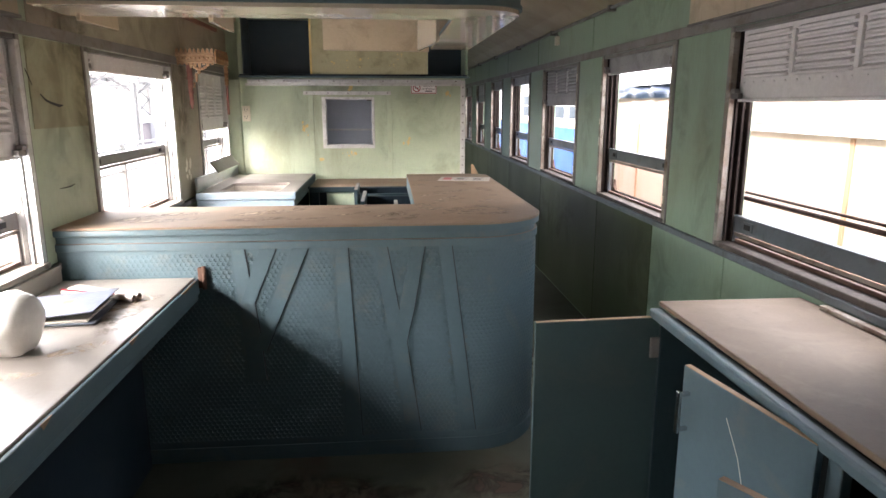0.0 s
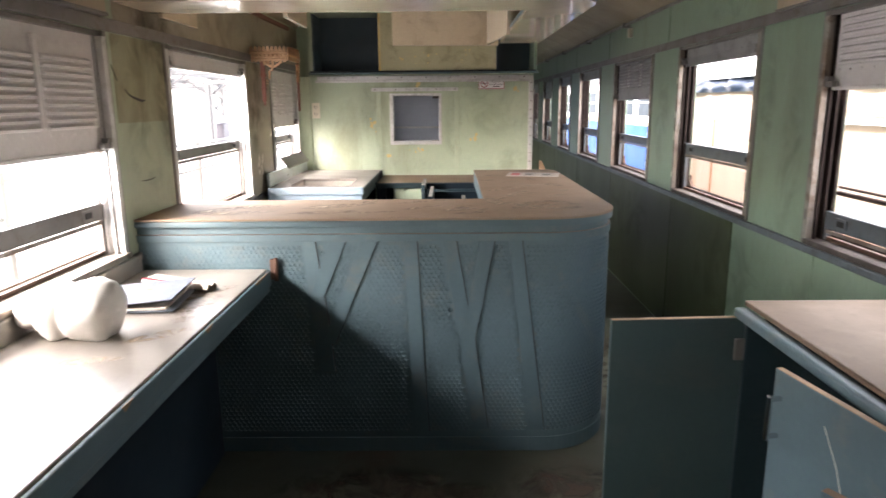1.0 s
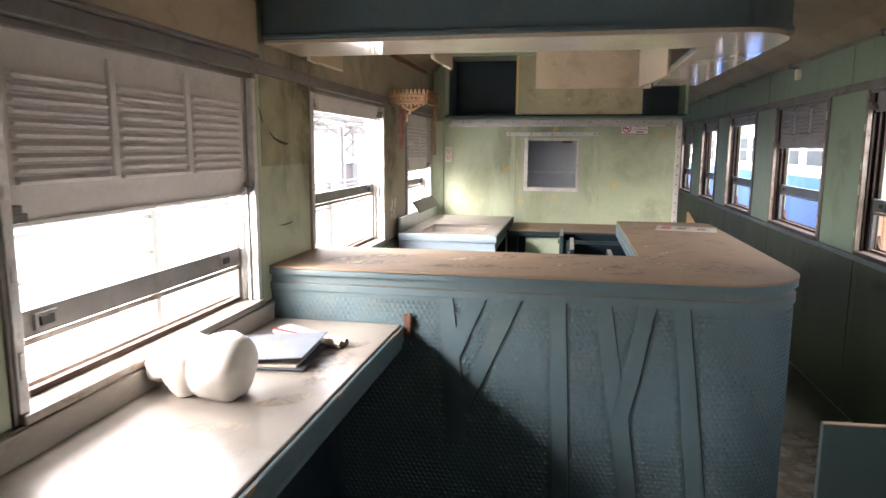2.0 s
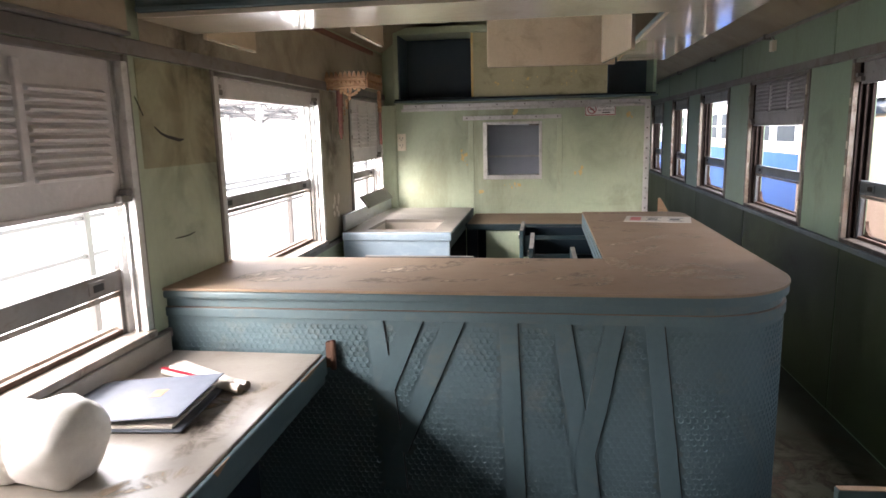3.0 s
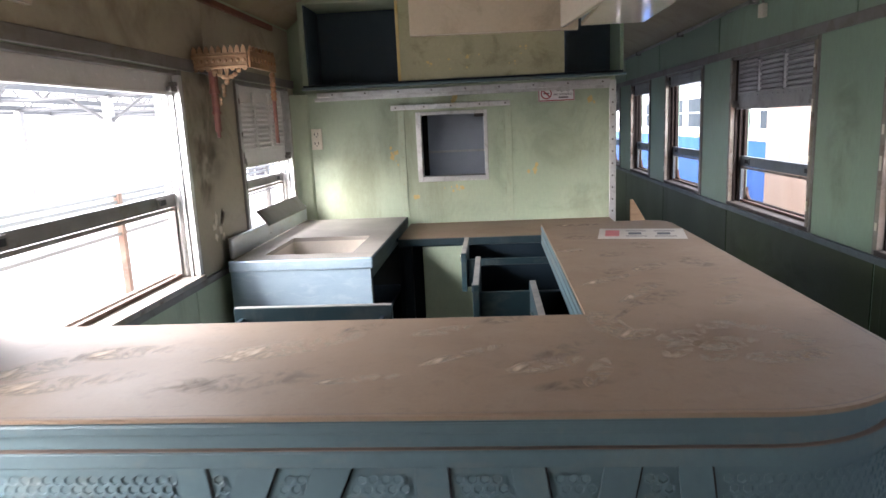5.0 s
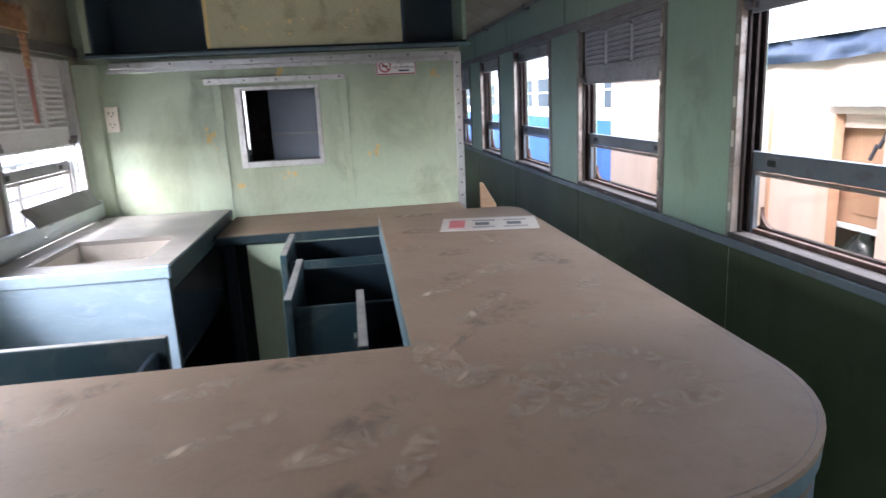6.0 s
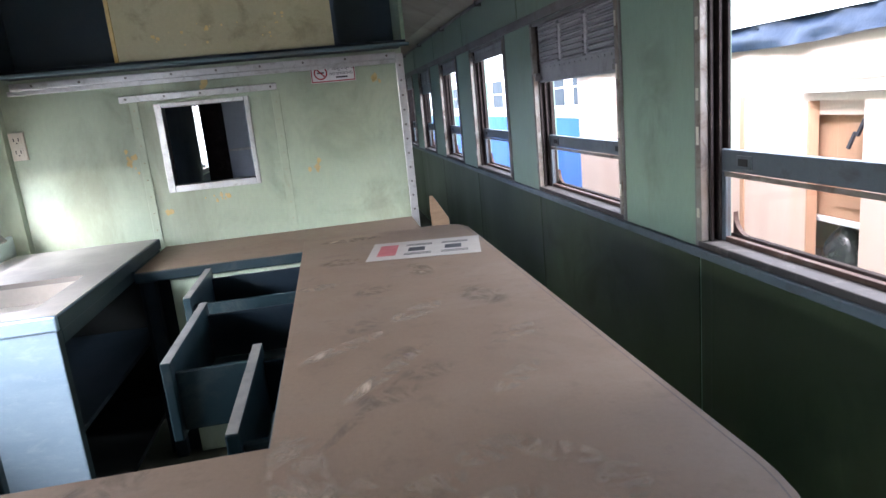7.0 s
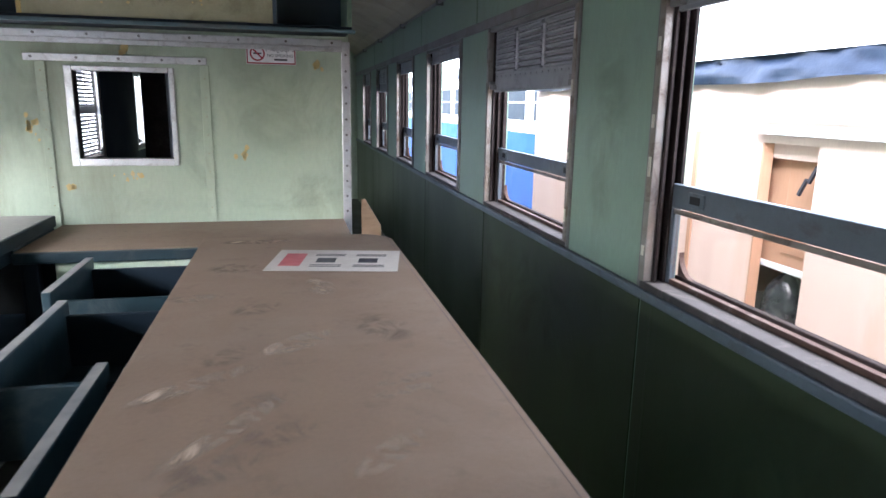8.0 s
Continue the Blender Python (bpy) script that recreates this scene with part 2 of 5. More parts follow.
def soft_patch(name, color, scale=16.0, cover=0.5, rough=0.85, reach=0.55):
    """A thin deposit (dust, soot, dirt) with a broken, feathered outline that lets the ground show through."""
    m = bpy.data.materials.new(name)
    m.use_nodes = True
    n, l = m.node_tree.nodes, m.node_tree.links
    b = n["Principled BSDF"]
    tc = n.new("ShaderNodeTexCoord")
    t = n.new("ShaderNodeTexNoise")
    t.inputs["Scale"].default_value, t.inputs["Detail"].default_value, t.inputs["Roughness"].default_value, t.inputs["Distortion"].default_value = scale, 7, 0.65, 1.2
    l.new(tc.outputs["Object"], t.inputs["Vector"])
    g = n.new("ShaderNodeTexGradient")
    g.gradient_type = "SPHERICAL"
    mp = n.new("ShaderNodeMapping")
    mp.inputs["Location"].default_value, mp.inputs["Scale"].default_value = (-1, -1, -1), (2, 2, 2)
    l.new(tc.outputs["Generated"], mp.inputs["Vector"])
    flat = n.new("ShaderNodeVectorMath")
    flat.operation = "MULTIPLY"
    flat.inputs[1].default_value = FLATTEN[name.split(":")[-1]]
    l.new(mp.outputs[0], flat.inputs[0])
    l.new(flat.outputs[0], g.inputs["Vector"])
    fade = n.new("ShaderNodeMapRange")
    fade.interpolation_type = "SMOOTHSTEP"
    fade.inputs["From Max"].default_value = reach
    l.new(g.outputs["Fac"], fade.inputs["Value"])
    r = n.new("ShaderNodeMapRange")
    r.inputs["From Min"].default_value, r.inputs["From Max"].default_value = 0.43, 0.62
    r.inputs["To Max"].default_value = cover
    l.new(t.outputs["Fac"], r.inputs["Value"])
    both = n.new("ShaderNodeMath")
    both.operation = "MULTIPLY"
    l.new(fade.outputs[0], both.inputs[0])
    l.new(r.outputs[0], both.inputs[1])
    l.new(both.outputs[0], b.inputs["Alpha"])
    b.inputs["Base Color"].default_value, b.inputs["Roughness"].default_value = (*color, 1), rough
    return m


FLATTEN = {"z": (1, 1, 0), "y": (1, 0, 1), "x": (0, 1, 1)}
PALE_SMEAR = soft_patch("pale_dust_smear:z", (0.48, 0.37, 0.265), 9, 1.0, reach=0.42)
DARK_SMEAR = soft_patch("dark_wiped_smear:z", (0.15, 0.105, 0.075), 13, 0.5)
FLOOR_DIRT = soft_patch("brown_floor_dirt:z", (0.05, 0.032, 0.02), 7, 0.95)
SOOT_Y = soft_patch("brown_soot_streak:y", (0.17, 0.145, 0.08), 3, 0.2)
SOOT_X = soft_patch("brown_soot_patch:x", (0.14, 0.12, 0.07), 3, 0.22)
SOOT_HEAVY = soft_patch("brown_smoke_shadow:x", (0.13, 0.11, 0.08), 2, 0.55)
GRIME_X = soft_patch("green_grime:x", (0.12, 0.14, 0.065), 4, 0.2)

for m, level in ((TRAINBLUE, 0.05), (TRAINWHITE, 0.1), (BROWN, 0.15), (PEACH, 0.1), (DOORWOOD, 0.15), (DUST, 0.25), (NAVY, 0.2), (BLUE_D, 0.25), (TEAL, 0.25), (DARKIN, 0.1), (FLOOR, 0.25), (FOLDER, 0.25), (BROWN_D, 0.08), (TARP, 0.5)):
    m.node_tree.nodes["Principled BSDF"].inputs["Specular IOR Level"].default_value = level

# ---- building tools ----
class Build:
    """A bmesh in world coordinates with a few shapes."""

    def __init__(self):
        self.bm = bmesh.new()

    def box(self, x0, x1, y0, y1, z0, z1, bevel=0.0, m=None):
        bm = self.bm
        old = set(bm.verts) if bevel else None
        vs = [bm.verts.new((x, y, z)) for x in (x0, x1) for y in (y0, y1) for z in (z0, z1)]
        fs = [bm.faces.new([vs[i] for i in f]) for f in ((0, 1, 3, 2), (4, 6, 7, 5), (0, 4, 5, 1), (2, 3, 7, 6), (0, 2, 6, 4), (1, 5, 7, 3))]
        if bevel:
            edges = list({e for f in fs for e in f.edges})
            bmesh.ops.bevel(bm, geom=edges, offset=bevel, segments=2, affect="EDGES", profile=0.5)
            vs = [v for v in bm.verts if v not in old]
        if m is not None:
            bmesh.ops.transform(bm, matrix=m, verts=vs)
        return self

    def prism(self, pts, axis, a, b, bevel=0.0):
        """A closed outline extruded along an axis from a to b. The outline's pairs are the two other axes in order."""
        bm = self.bm

        def at(p, w):
            q = list(p)
            q.insert("xyz".index(axis), w)
            return q
        lo = [bm.verts.new(at(p, a)) for p in pts]
        hi = [bm.verts.new(at(p, b)) for p in pts]
        k = len(pts)
        fs = [bm.faces.new(lo), bm.faces.new(hi[::-1])]
        fs += [bm.faces.new((lo[i], hi[i], hi[(i + 1) % k], lo[(i + 1) % k])) for i in range(k)]
        if bevel:
            rim = list({e for f in fs[:2] for e in f.edges})
            bmesh.ops.bevel(bm, geom=rim, offset=bevel, segments=2, affect="EDGES", profile=0.5)
        return self

    def quad(self, a, b, c, d):
        self.bm.faces.new([self.bm.verts.new(p) for p in (a, b, c, d)])
        return self

    def rod(self, p, q, r, sides=10):
        p, q = Vector(p), Vector(q)
        m = Matrix.Translation((p + q) / 2) @ (q - p).to_track_quat("Z", "Y").to_matrix().to_4x4()
        bmesh.ops.create_cone(self.bm, cap_ends=True, segments=sides, radius1=r, radius2=r, depth=(q - p).length, matrix=m)
        return self

    def ball(self, c, r, s=(1, 1, 1), n=12):
        bmesh.ops.create_uvsphere(self.bm, u_segments=n, v_segments=n // 2, radius=r, matrix=Matrix.Translation(c) @ Matrix.Diagonal((*s, 1)))
        return self


def part(name, b, material, parent=None, label="", smooth=False):
    """Links the shapes as ONE mesh object, under its thing or part."""
    bm = b.bm
    top = parent
    while top is not None and top.parent is not None:
        top = top.parent
    if top is not None:
        bmesh.ops.translate(bm, vec=-top.location, verts=bm.verts)
    bmesh.ops.recalc_face_normals(bm, faces=bm.faces)
    me = bpy.data.meshes.new(name)
    bm.to_mesh(me)
    bm.free()
    me.materials.append(material)
    if smooth:
        me.shade_smooth()
    ob = new(name, me)
    if parent is not None:
        ob.parent = parent
    if label:
        tagged(ob, label)
    return ob


def thing(name, at, label, category, group="", kind=""):
    ob = new(name)
    ob.location = at
    ob.empty_display_size = 0.1
    return tagged(ob, label, category, group, kind)


# ---- the coach: floor, walls, ceiling, partition ----
FZ = -0.075                                # the floor
XL, XR, WALL = -1.29, 1.47, 0.11          # inner faces of the side walls, their thickness
# near end is unseen, set far back so less light bounces onto the bar
Y0, Y1 = -7.0, 12.6                       # ends of the coach
PART_Y = 5.715                            # face of the partition
LEFT = [(-0.45, 0.62), (1.27, 2.42), (2.95, 4.15), (4.73, 5.58), (6.3, 7.4), (8.45, 9.35), (10.86, 11.36)]
RIGHT = [(-0.24, 0.86), (1.41, 2.53), (3.06, 4.165), (4.71, 5.81), (6.36, 7.36), (7.9, 8.75), (9.34, 10.2), (10.75, 11.6)]
LSILL, LHEAD, RSILL, RHEAD = 0.845, 1.70, 0.862, 1.76
EAVE = 2.06

floor = part("floor", Build().box(XL, XR, Y0, Y1, FZ - 0.06, FZ), FLOOR)
tagged(floor, "worn green linoleum floor with brown dirt stains", "floor", kind="structure")
for cx, cy, rx, ry in ((0.16, 2.1, 0.26, 0.2), (-0.3, 2.2, 0.5, 0.2), (0.5, 2.25, 0.3, 0.16), (-0.2, 1.6, 0.6, 0.3), (0.45, 1.5, 0.3, 0.4), (1.05, 3.2, 0.4, 0.9)):
    part("dirt_stain", Build().quad((cx - rx, cy - ry, FZ + 0.001), (cx + rx, cy - ry, FZ + 0.001), (cx + rx, cy + ry, FZ + 0.001), (cx - rx, cy + ry, FZ + 0.001)), FLOOR_DIRT, floor, "dried brown dirt patch")


def side_wall(name, x_in, out, spans, sill, head, label):
    xa, xb = sorted((x_in, x_in + out * WALL))
    b = Build()
    b.box(xa, xb, Y0, Y1, FZ - 0.06, sill)
    b.box(xa, xb, Y0, Y1, head, EAVE)
    edge = Y0
    for a, c in spans:
        b.box(xa, xb, edge, a, sill, head)
        edge = c
    b.box(xa, xb, edge, Y1, sill, head)
    return tagged(part(name, b, GREEN if out < 0 else GREEN_B), label, "wall", kind="structure")


wall_left = side_wall("wall_left", XL, -1, LEFT, LSILL, LHEAD, "faded green painted coach wall, smoke-stained above the windows")
wall_right = side_wall("wall_right", XR, 1, RIGHT, RSILL, RHEAD, "faded blue-green painted coach wall with steel rails")


# wall green darkened: the shade behind the bar is put into the colour
WALL_SHADE = paint("shaded_lower_wall_green", (0.045, 0.06, 0.025), (0.033, 0.044, 0.018), 0.35, scale=1.6, amount=0.7, dirt=(0.04, 0.036, 0.018), dirt_amount=0.5, dirt_scale=2.5, stretch=(1, 1, 0.4))
WALL_SHADE.node_tree.nodes["Principled BSDF"].inputs["Specular IOR Level"].default_value = 0.25


def rails(wall, x_in, out, sill, head, spans):
    """Steel waist rail, cornice rail, panel beads and pier panels of one side."""
    def xs(a, c):
        return sorted((x_in - out * a, x_in - out * c))
    part("cornice_rail", Build().box(*xs(-0.001, 0.014), Y0, Y1, head + 0.002, head + 0.05, 0.003), STEEL, wall, "grey steel cornice rail")
    part("waist_rail", Build().box(*xs(-0.001, 0.02), Y0, Y1, sill - 0.044, sill - 0.012, 0.006), STEEL if out < 0 else SASH, wall, "grey steel waist rail")
    for i in range(len(spans) - 1):
        a, c = spans[i][1], spans[i + 1][0]
        part("pier_panel", Build().box(*xs(-0.001, 0.005), a + 0.012, c - 0.012, sill - 0.01, head, 0.0015), GREEN_B if out > 0 else (SMOKED if i > 1 else GREEN), wall)
        for y in (a, c):
            part("bead", Build().box(*xs(-0.001, 0.012), y - 0.012, y + 0.012, sill - 0.01, head, 0.003), STEEL, wall)
        mid = (a + c) / 2
        part("lower_seam", Build().box(*xs(-0.001, 0.004), mid - 0.35, mid - 0.335, FZ + 0.01, sill - 0.045, 0.0015), GREEN if out < 0 else (GREEN_B if mid < 3.2 else WALL_SHADE), wall)
        part("upper_seam", Build().box(*xs(-0.001, 0.005), mid - 0.02, mid - 0.003, head + 0.051, EAVE - 0.01, 0.0015), SMOKED if out < 0 else GREEN_B, wall)


rails(wall_left, XL, -1, LSILL, LHEAD, LEFT)
rails(wall_right, XR, 1, RSILL, RHEAD, RIGHT)
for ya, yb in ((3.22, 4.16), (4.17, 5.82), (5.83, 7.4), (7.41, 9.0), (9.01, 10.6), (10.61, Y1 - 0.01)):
    part("dado_panel", Build().box(XR - 0.0035, XR + 0.001, ya, yb, FZ + 0.01, RSILL - 0.045, 0.001), WALL_SHADE, wall_right, "glossy green lower panel with its shade painted in")
# the smoke-darkened upper band and panel on the platform side
part("stained_band", Build().box(XL - 0.001, XL + 0.003, 2.52, 5.7, LHEAD + 0.052, EAVE - 0.012), SMOKED, wall_left, "smoke-stained green panel")
part("stained_panel", Build().box(XL + 0.004, XL + 0.0075, 2.47, 2.93, 1.36, LHEAD - 0.003), paint("smoke_stain", (0.32, 0.31, 0.195), (0.37, 0.375, 0.24), 0.5, scale=2.6, amount=0.9, dirt=(0.19, 0.165, 0.11), dirt_amount=0.6, dirt_scale=2.4), wall_left, "smoke-darkened paint patch")
SCUFFS = (((2.541, 1.49, 0.002), (2.575, 1.469, 0.004), (2.61, 1.459, 0.005), (2.639, 1.454, 0.006), (2.68, 1.447, 0.006), (2.71, 1.449, 0.002)), ((2.45, 1.58, 0.002), (2.47, 1.55, 0.003), (2.486, 1.523, 0.001)), ((2.60, 1.119, 0.001), (2.64, 1.117, 0.0025), (2.694, 1.117, 0.0025), (2.73, 1.122, 0.001)))
for pts in SCUFFS:
    b = Build()
    for (ya, za, ra), (yb, zb, rb) in zip(pts, pts[1:]):
        b.prism([(ya, za - ra), (yb, zb - rb), (yb, zb + rb * 0.8), (ya, za + ra * 0.8)], "x", XL + 0.0076, XL + 0.0098)
    part("scuff_mark", b, BLACK, wall_left, "black scuff mark")
for i in range(9):
    y, z = 4.38 + random.uniform(-0.06, 0.06), 1.02 + random.uniform(-0.06, 0.06)
    b = Build().prism([(y + random.uniform(0.01, 0.025) * math.cos(a), z + random.uniform(0.01, 0.03) * math.sin(a)) for a in (k * math.tau / 7 for k in range(7))], "x", XL + 0.004, XL + 0.0065)
    part("bare_patch", b, PLASTIC, wall_left, "flaked bare patch in the paint")

for name, y in (("wall_end_near", Y0), ("wall_end_far", Y1)):
    tagged(part(name, Build().box(XL, XR, y - 0.06, y, FZ - 0.06, 2.36), GREEN), "green painted end wall of the coach", "wall", kind="structure")

# ceiling: a flat vault over the whole coach, closed above
arc = [(XR + WALL, EAVE), (XR, EAVE), (1.36, 2.13), (1.12, 2.22), (0.8, 2.29), (0.4, 2.335), (0.08, 2.345), (-0.25, 2.335), (-0.64, 2.29), (-0.96, 2.22), (-1.2, 2.13), (XL, EAVE), (XL - WALL, EAVE)]
vault = arc + [(XL - WALL, 2.45), (XR + WALL, 2.45)]
ceiling = part("ceiling", Build().prism(vault, "y", Y0 - 0.06, Y1 + 0.06), CEIL)
tagged(ceiling, "smoke-stained cream vaulted coach ceiling", "ceiling", kind="structure")
cove = part("cove_trim", Build().box(XL + 0.001, XL + 0.02, Y0, PART_Y - 0.34, EAVE - 0.05, EAVE - 0.02, 0.004), CARVED, wall_left, "dark wooden cove strip")
b = Build().rod((XR - 0.03, Y0, 2.035), (XR - 0.03, Y1, 2.035), 0.011)
conduit = tagged(part("conduit_pipe", b, STEEL, smooth=True), "dusty grey conduit pipe along the wall top", "pipe")
for k in range(10):
    y = -1.8 + k * 1.45
    part("pipe_clip", Build().box(XR - 0.05, XR - 0.001, y - 0.015, y + 0.015, 2.015, 2.052, 0.003), STEEL, conduit)
junction = thing("junction_box", (XR, 5.35, 1.93), "small grey junction box under the conduit", "electrical box")
part("box_body", Build().box(XR - 0.03, XR - 0.001, 5.32, 5.38, 1.93, 2.0, 0.003), PLASTIC, junction)
part("cable", Build().rod((XR - 0.012, 5.35, 1.999), (XR - 0.02, 5.35, 2.026), 0.006, 6), STEEL, junction)

# notice boards fixed above the nearest windows
for nm, xa, xb, ya, yb in (("board_right", XR - 0.03, XR - 0.002, -0.3, 2.9), ("board_left", XL + 0.003, XL + 0.03, -0.4, 2.42)):
    bd = thing("pelmet_board", ((xa + xb) / 2, ya, 1.81), "varnished beige pelmet board above the window", "board", "pelmet boards")
    part("panel", Build().box(xa, xb, ya, yb, 1.812 if xa > 0 else 1.765, 2.03, 0.004), BEIGE, bd)
    part("lower_strip", Build().box(xa - 0.008, xb + 0.008, ya, yb, 1.80 if xa > 0 else 1.752, 1.8115 if xa > 0 else 1.7645, 0.003), STEEL, bd)

# partition with its hatch
HX0, HX1, HZ0, HZ1 = -0.474, -0.077, 1.113, 1.497
PX1 = 0.735
b = Build()
b.box(XL, HX0, PART_Y, PART_Y + 0.05, FZ, 2.36)
b.box(HX1, PX1, PART_Y, PART_Y + 0.05, FZ, 2.36)
b.box(HX0, HX1, PART_Y, PART_Y + 0.05, FZ, HZ0)
b.box(HX0, HX1, PART_Y, PART_Y + 0.05, HZ1, 2.36)
partition = tagged(part("wall_partition", b, GREEN), "faded green partition wall with a serving hatch", "wall", kind="structure")
yf = PART_Y
for xa, xb, za, zb in ((HX0 - 0.033, HX0, HZ0 - 0.034, HZ1 + 0.022), (HX1, HX1 + 0.022, HZ0 - 0.034, HZ1 + 0.022), (HX0, HX1, HZ1, HZ1 + 0.022), (HX0, HX1, HZ0 - 0.034, HZ0)):
    part("hatch_frame", Build().box(xa, xb, yf - 0.016, yf + 0.06, za, zb, 0.003), ALU, partition, "worn aluminium hatch frame")
part("cover_strip", Build().box(-0.662, 0.09, yf - 0.012, yf - 0.001, 1.536, 1.568, 0.003), ALU, partition, "aluminium batten")
for x in (-0.60, 0.078):
    part("cover_strip", Build().box(x - 0.02, x + 0.02, yf - 0.007, yf - 0.0005, FZ + 0.02, 1.535, 0.002), GREEN, partition)
part("edge_strip", Build().box(PX1 - 0.035, PX1 + 0.006, yf - 0.008, yf + 0.056, FZ, 1.66, 0.003), ALU, partition, "riveted aluminium corner strip")
part("corner_post", Build().prism([(XL + 0.001, yf - 0.09), (XL + 0.03, yf - 0.075), (XL + 0.09, yf - 0.03), (XL + 0.1, yf - 0.001), (XL + 0.001, yf - 0.001)], "z", FZ, 1.66), GREEN, partition)


def disc(b, x, y, z, r, axis="y", h=0.004, n=8):
    v = Vector((1, 0, 0)) if axis == "x" else Vector((0, 1, 0)) if axis == "y" else Vector((0, 0, 1))
    b.rod(Vector((x, y, z)) - v * h, Vector((x, y, z)) + v * h * 0.2, r, n)




def rivet(x, y, z, r, parent, axis="y", mat=None, h=0.004):
    b = Build()
    disc(b, x, y, z, r, axis, h)
    return part("rivet", b, mat or STEEL, parent)


for k in range(11):
    rivet(PX1 - 0.015, yf - 0.009, 0.85 + k * 0.075, 0.006, partition)
for k in range(8):
    rivet(-0.6, yf - 0.008, 0.9 + k * 0.085, 0.0035, partition, mat=OLIVE)
    rivet(0.078, yf - 0.008, 0.88 + k * 0.085, 0.0035, partition, mat=OLIVE)
for x in (-0.63, -0.45, -0.28, -0.1, 0.06):
    rivet(x, yf - 0.013, 1.552, 0.006, partition)
# flakes of ochre primer showing through
for cx, cz, sx, sz, n in ((-0.655, 1.24, 0.03, 0.07, 12), (0.22, 1.135, 0.035, 0.03, 8), (0.58, 1.545, 0.03, 0.03, 5), (-0.26, 1.03, 0.08, 0.02, 8), (-0.52, 0.98, 0.03, 0.05, 5), (-0.26, 1.595, 0.03, 0.02, 5)):
    for _ in range(n):
        x, z, r = cx + random.gauss(0, sx * 0.5), cz + random.gauss(0, sz * 0.5), random.uniform(0.004, 0.016)
        b = Build().prism([(x + r * random.uniform(0.5, 1.1) * math.cos(a), z + r * random.uniform(0.7, 1.6) * math.sin(a)) for a in (k * math.tau / 7 for k in range(7))], "y", yf - 0.0022, yf + 0.001)
        part("primer_flake", b, YELLOW, partition, "ochre primer showing through chipped paint")

# soot and grime on the partition and the walls
for x, z, rx, rz in ((-0.69, 1.4, 0.1, 0.3), (-0.28, 1.6, 0.35, 0.07), (0.4, 1.4, 0.4, 0.35), (-1.2, 1.5, 0.14, 0.4), (0.05, 1.2, 0.1, 0.45), (0.45, 0.95, 0.35, 0.12), (-0.3, 0.9, 0.3, 0.08)):
    part("soot_stain", Build().quad((x - rx, yf - 0.0012, z - rz), (x + rx, yf - 0.0012, z - rz), (x + rx, yf - 0.0012, z + rz), (x - rx, yf - 0.0012, z + rz)), SOOT_Y, partition, "brown soot stain")
for y, z, ry, rz in ((2.72, 1.5, 0.26, 0.3), (4.4, 1.5, 0.26, 0.35), (3.6, 1.9, 0.7, 0.14), (5.2, 1.88, 0.5, 0.16), (2.66, 1.2, 0.2, 0.3)):
    part("soot_stain", Build().quad((XL + 0.0088, y - ry, z - rz), (XL + 0.0088, y + ry, z - rz), (XL + 0.0088, y + ry, z + rz), (XL + 0.0088, y - ry, z + rz)), SOOT_X, wall_left, "brown soot stain")
for y, z, ry, rz in ((2.93, 1.5, 0.16, 0.42), (2.6, 1.74, 0.45, 0.2), (4.3, 1.5, 0.2, 0.45)):
    part("smoke_stain", Build().quad((XL + 0.0105, y - ry, z - rz), (XL + 0.0105, y + ry, z - rz), (XL + 0.0105, y + ry, z + rz), (XL + 0.0105, y - ry, z + rz)), SOOT_HEAVY, wall_left, "brown smoke stain beside the window")
for y, z, ry, rz in ((2.95, 1.4, 0.09, 0.4), (2.7, 1.15, 0.12, 0.4), (4.45, 1.3, 0.2, 0.35), (3.4, 1.92, 0.4, 0.12), (3.2, 0.5, 0.7, 0.35), (5.2, 0.55, 0.8, 0.3), (2.4, 0.5, 0.4, 0.3)):
    part("grime_stain", Build().quad((XR - 0.0088, y - ry, z - rz), (XR - 0.0088, y + ry, z - rz), (XR - 0.0088, y + ry, z + rz), (XR - 0.0088, y - ry, z + rz)), GRIME_X, wall_right, "green-brown grime stain")

# the pantry behind the hatch
pantry = tagged(part("wall_pantry", Build().box(PX1 - 0.03, PX1, yf + 0.05, 10.75, FZ, 2.36), STEEL_BLUE), "pale blue-grey pantry wall beside the corridor", "wall", kind="structure")
back = tagged(part("wall_pantry_back", Build().box(-0.9, PX1 - 0.031, 10.7, 10.75, FZ, 2.36), STEEL_BLUE), "pale blue-grey pantry back wall with a doorway beside it", "wall", kind="structure")
part("rail", Build().box(-0.89, PX1 - 0.04, 10.68, 10.699, 1.05, 1.08, 0.003), ALU, back, "pale rail")
part("door_post", Build().box(-1.165, -0.9005, 10.67, 10.76, FZ, 2.3, 0.004), BROWN_D, back, "brown door post")
part("notice_box", Build().box(-0.25, -0.1, 10.66, 10.699, 1.52, 1.62, 0.004), STEEL, back)
# near-black sheets over the green wall stand in for the unlit pantry
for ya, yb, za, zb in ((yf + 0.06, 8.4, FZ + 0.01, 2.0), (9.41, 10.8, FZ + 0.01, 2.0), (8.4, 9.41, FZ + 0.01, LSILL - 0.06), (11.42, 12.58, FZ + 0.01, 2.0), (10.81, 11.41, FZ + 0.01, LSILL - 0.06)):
    part("lining_panel", Build().box(XL + 0.016, XL + 0.022, ya, yb, za, zb, 0.001), NAVY, wall_left, "near-black sheet painting the pantry wall's shade")

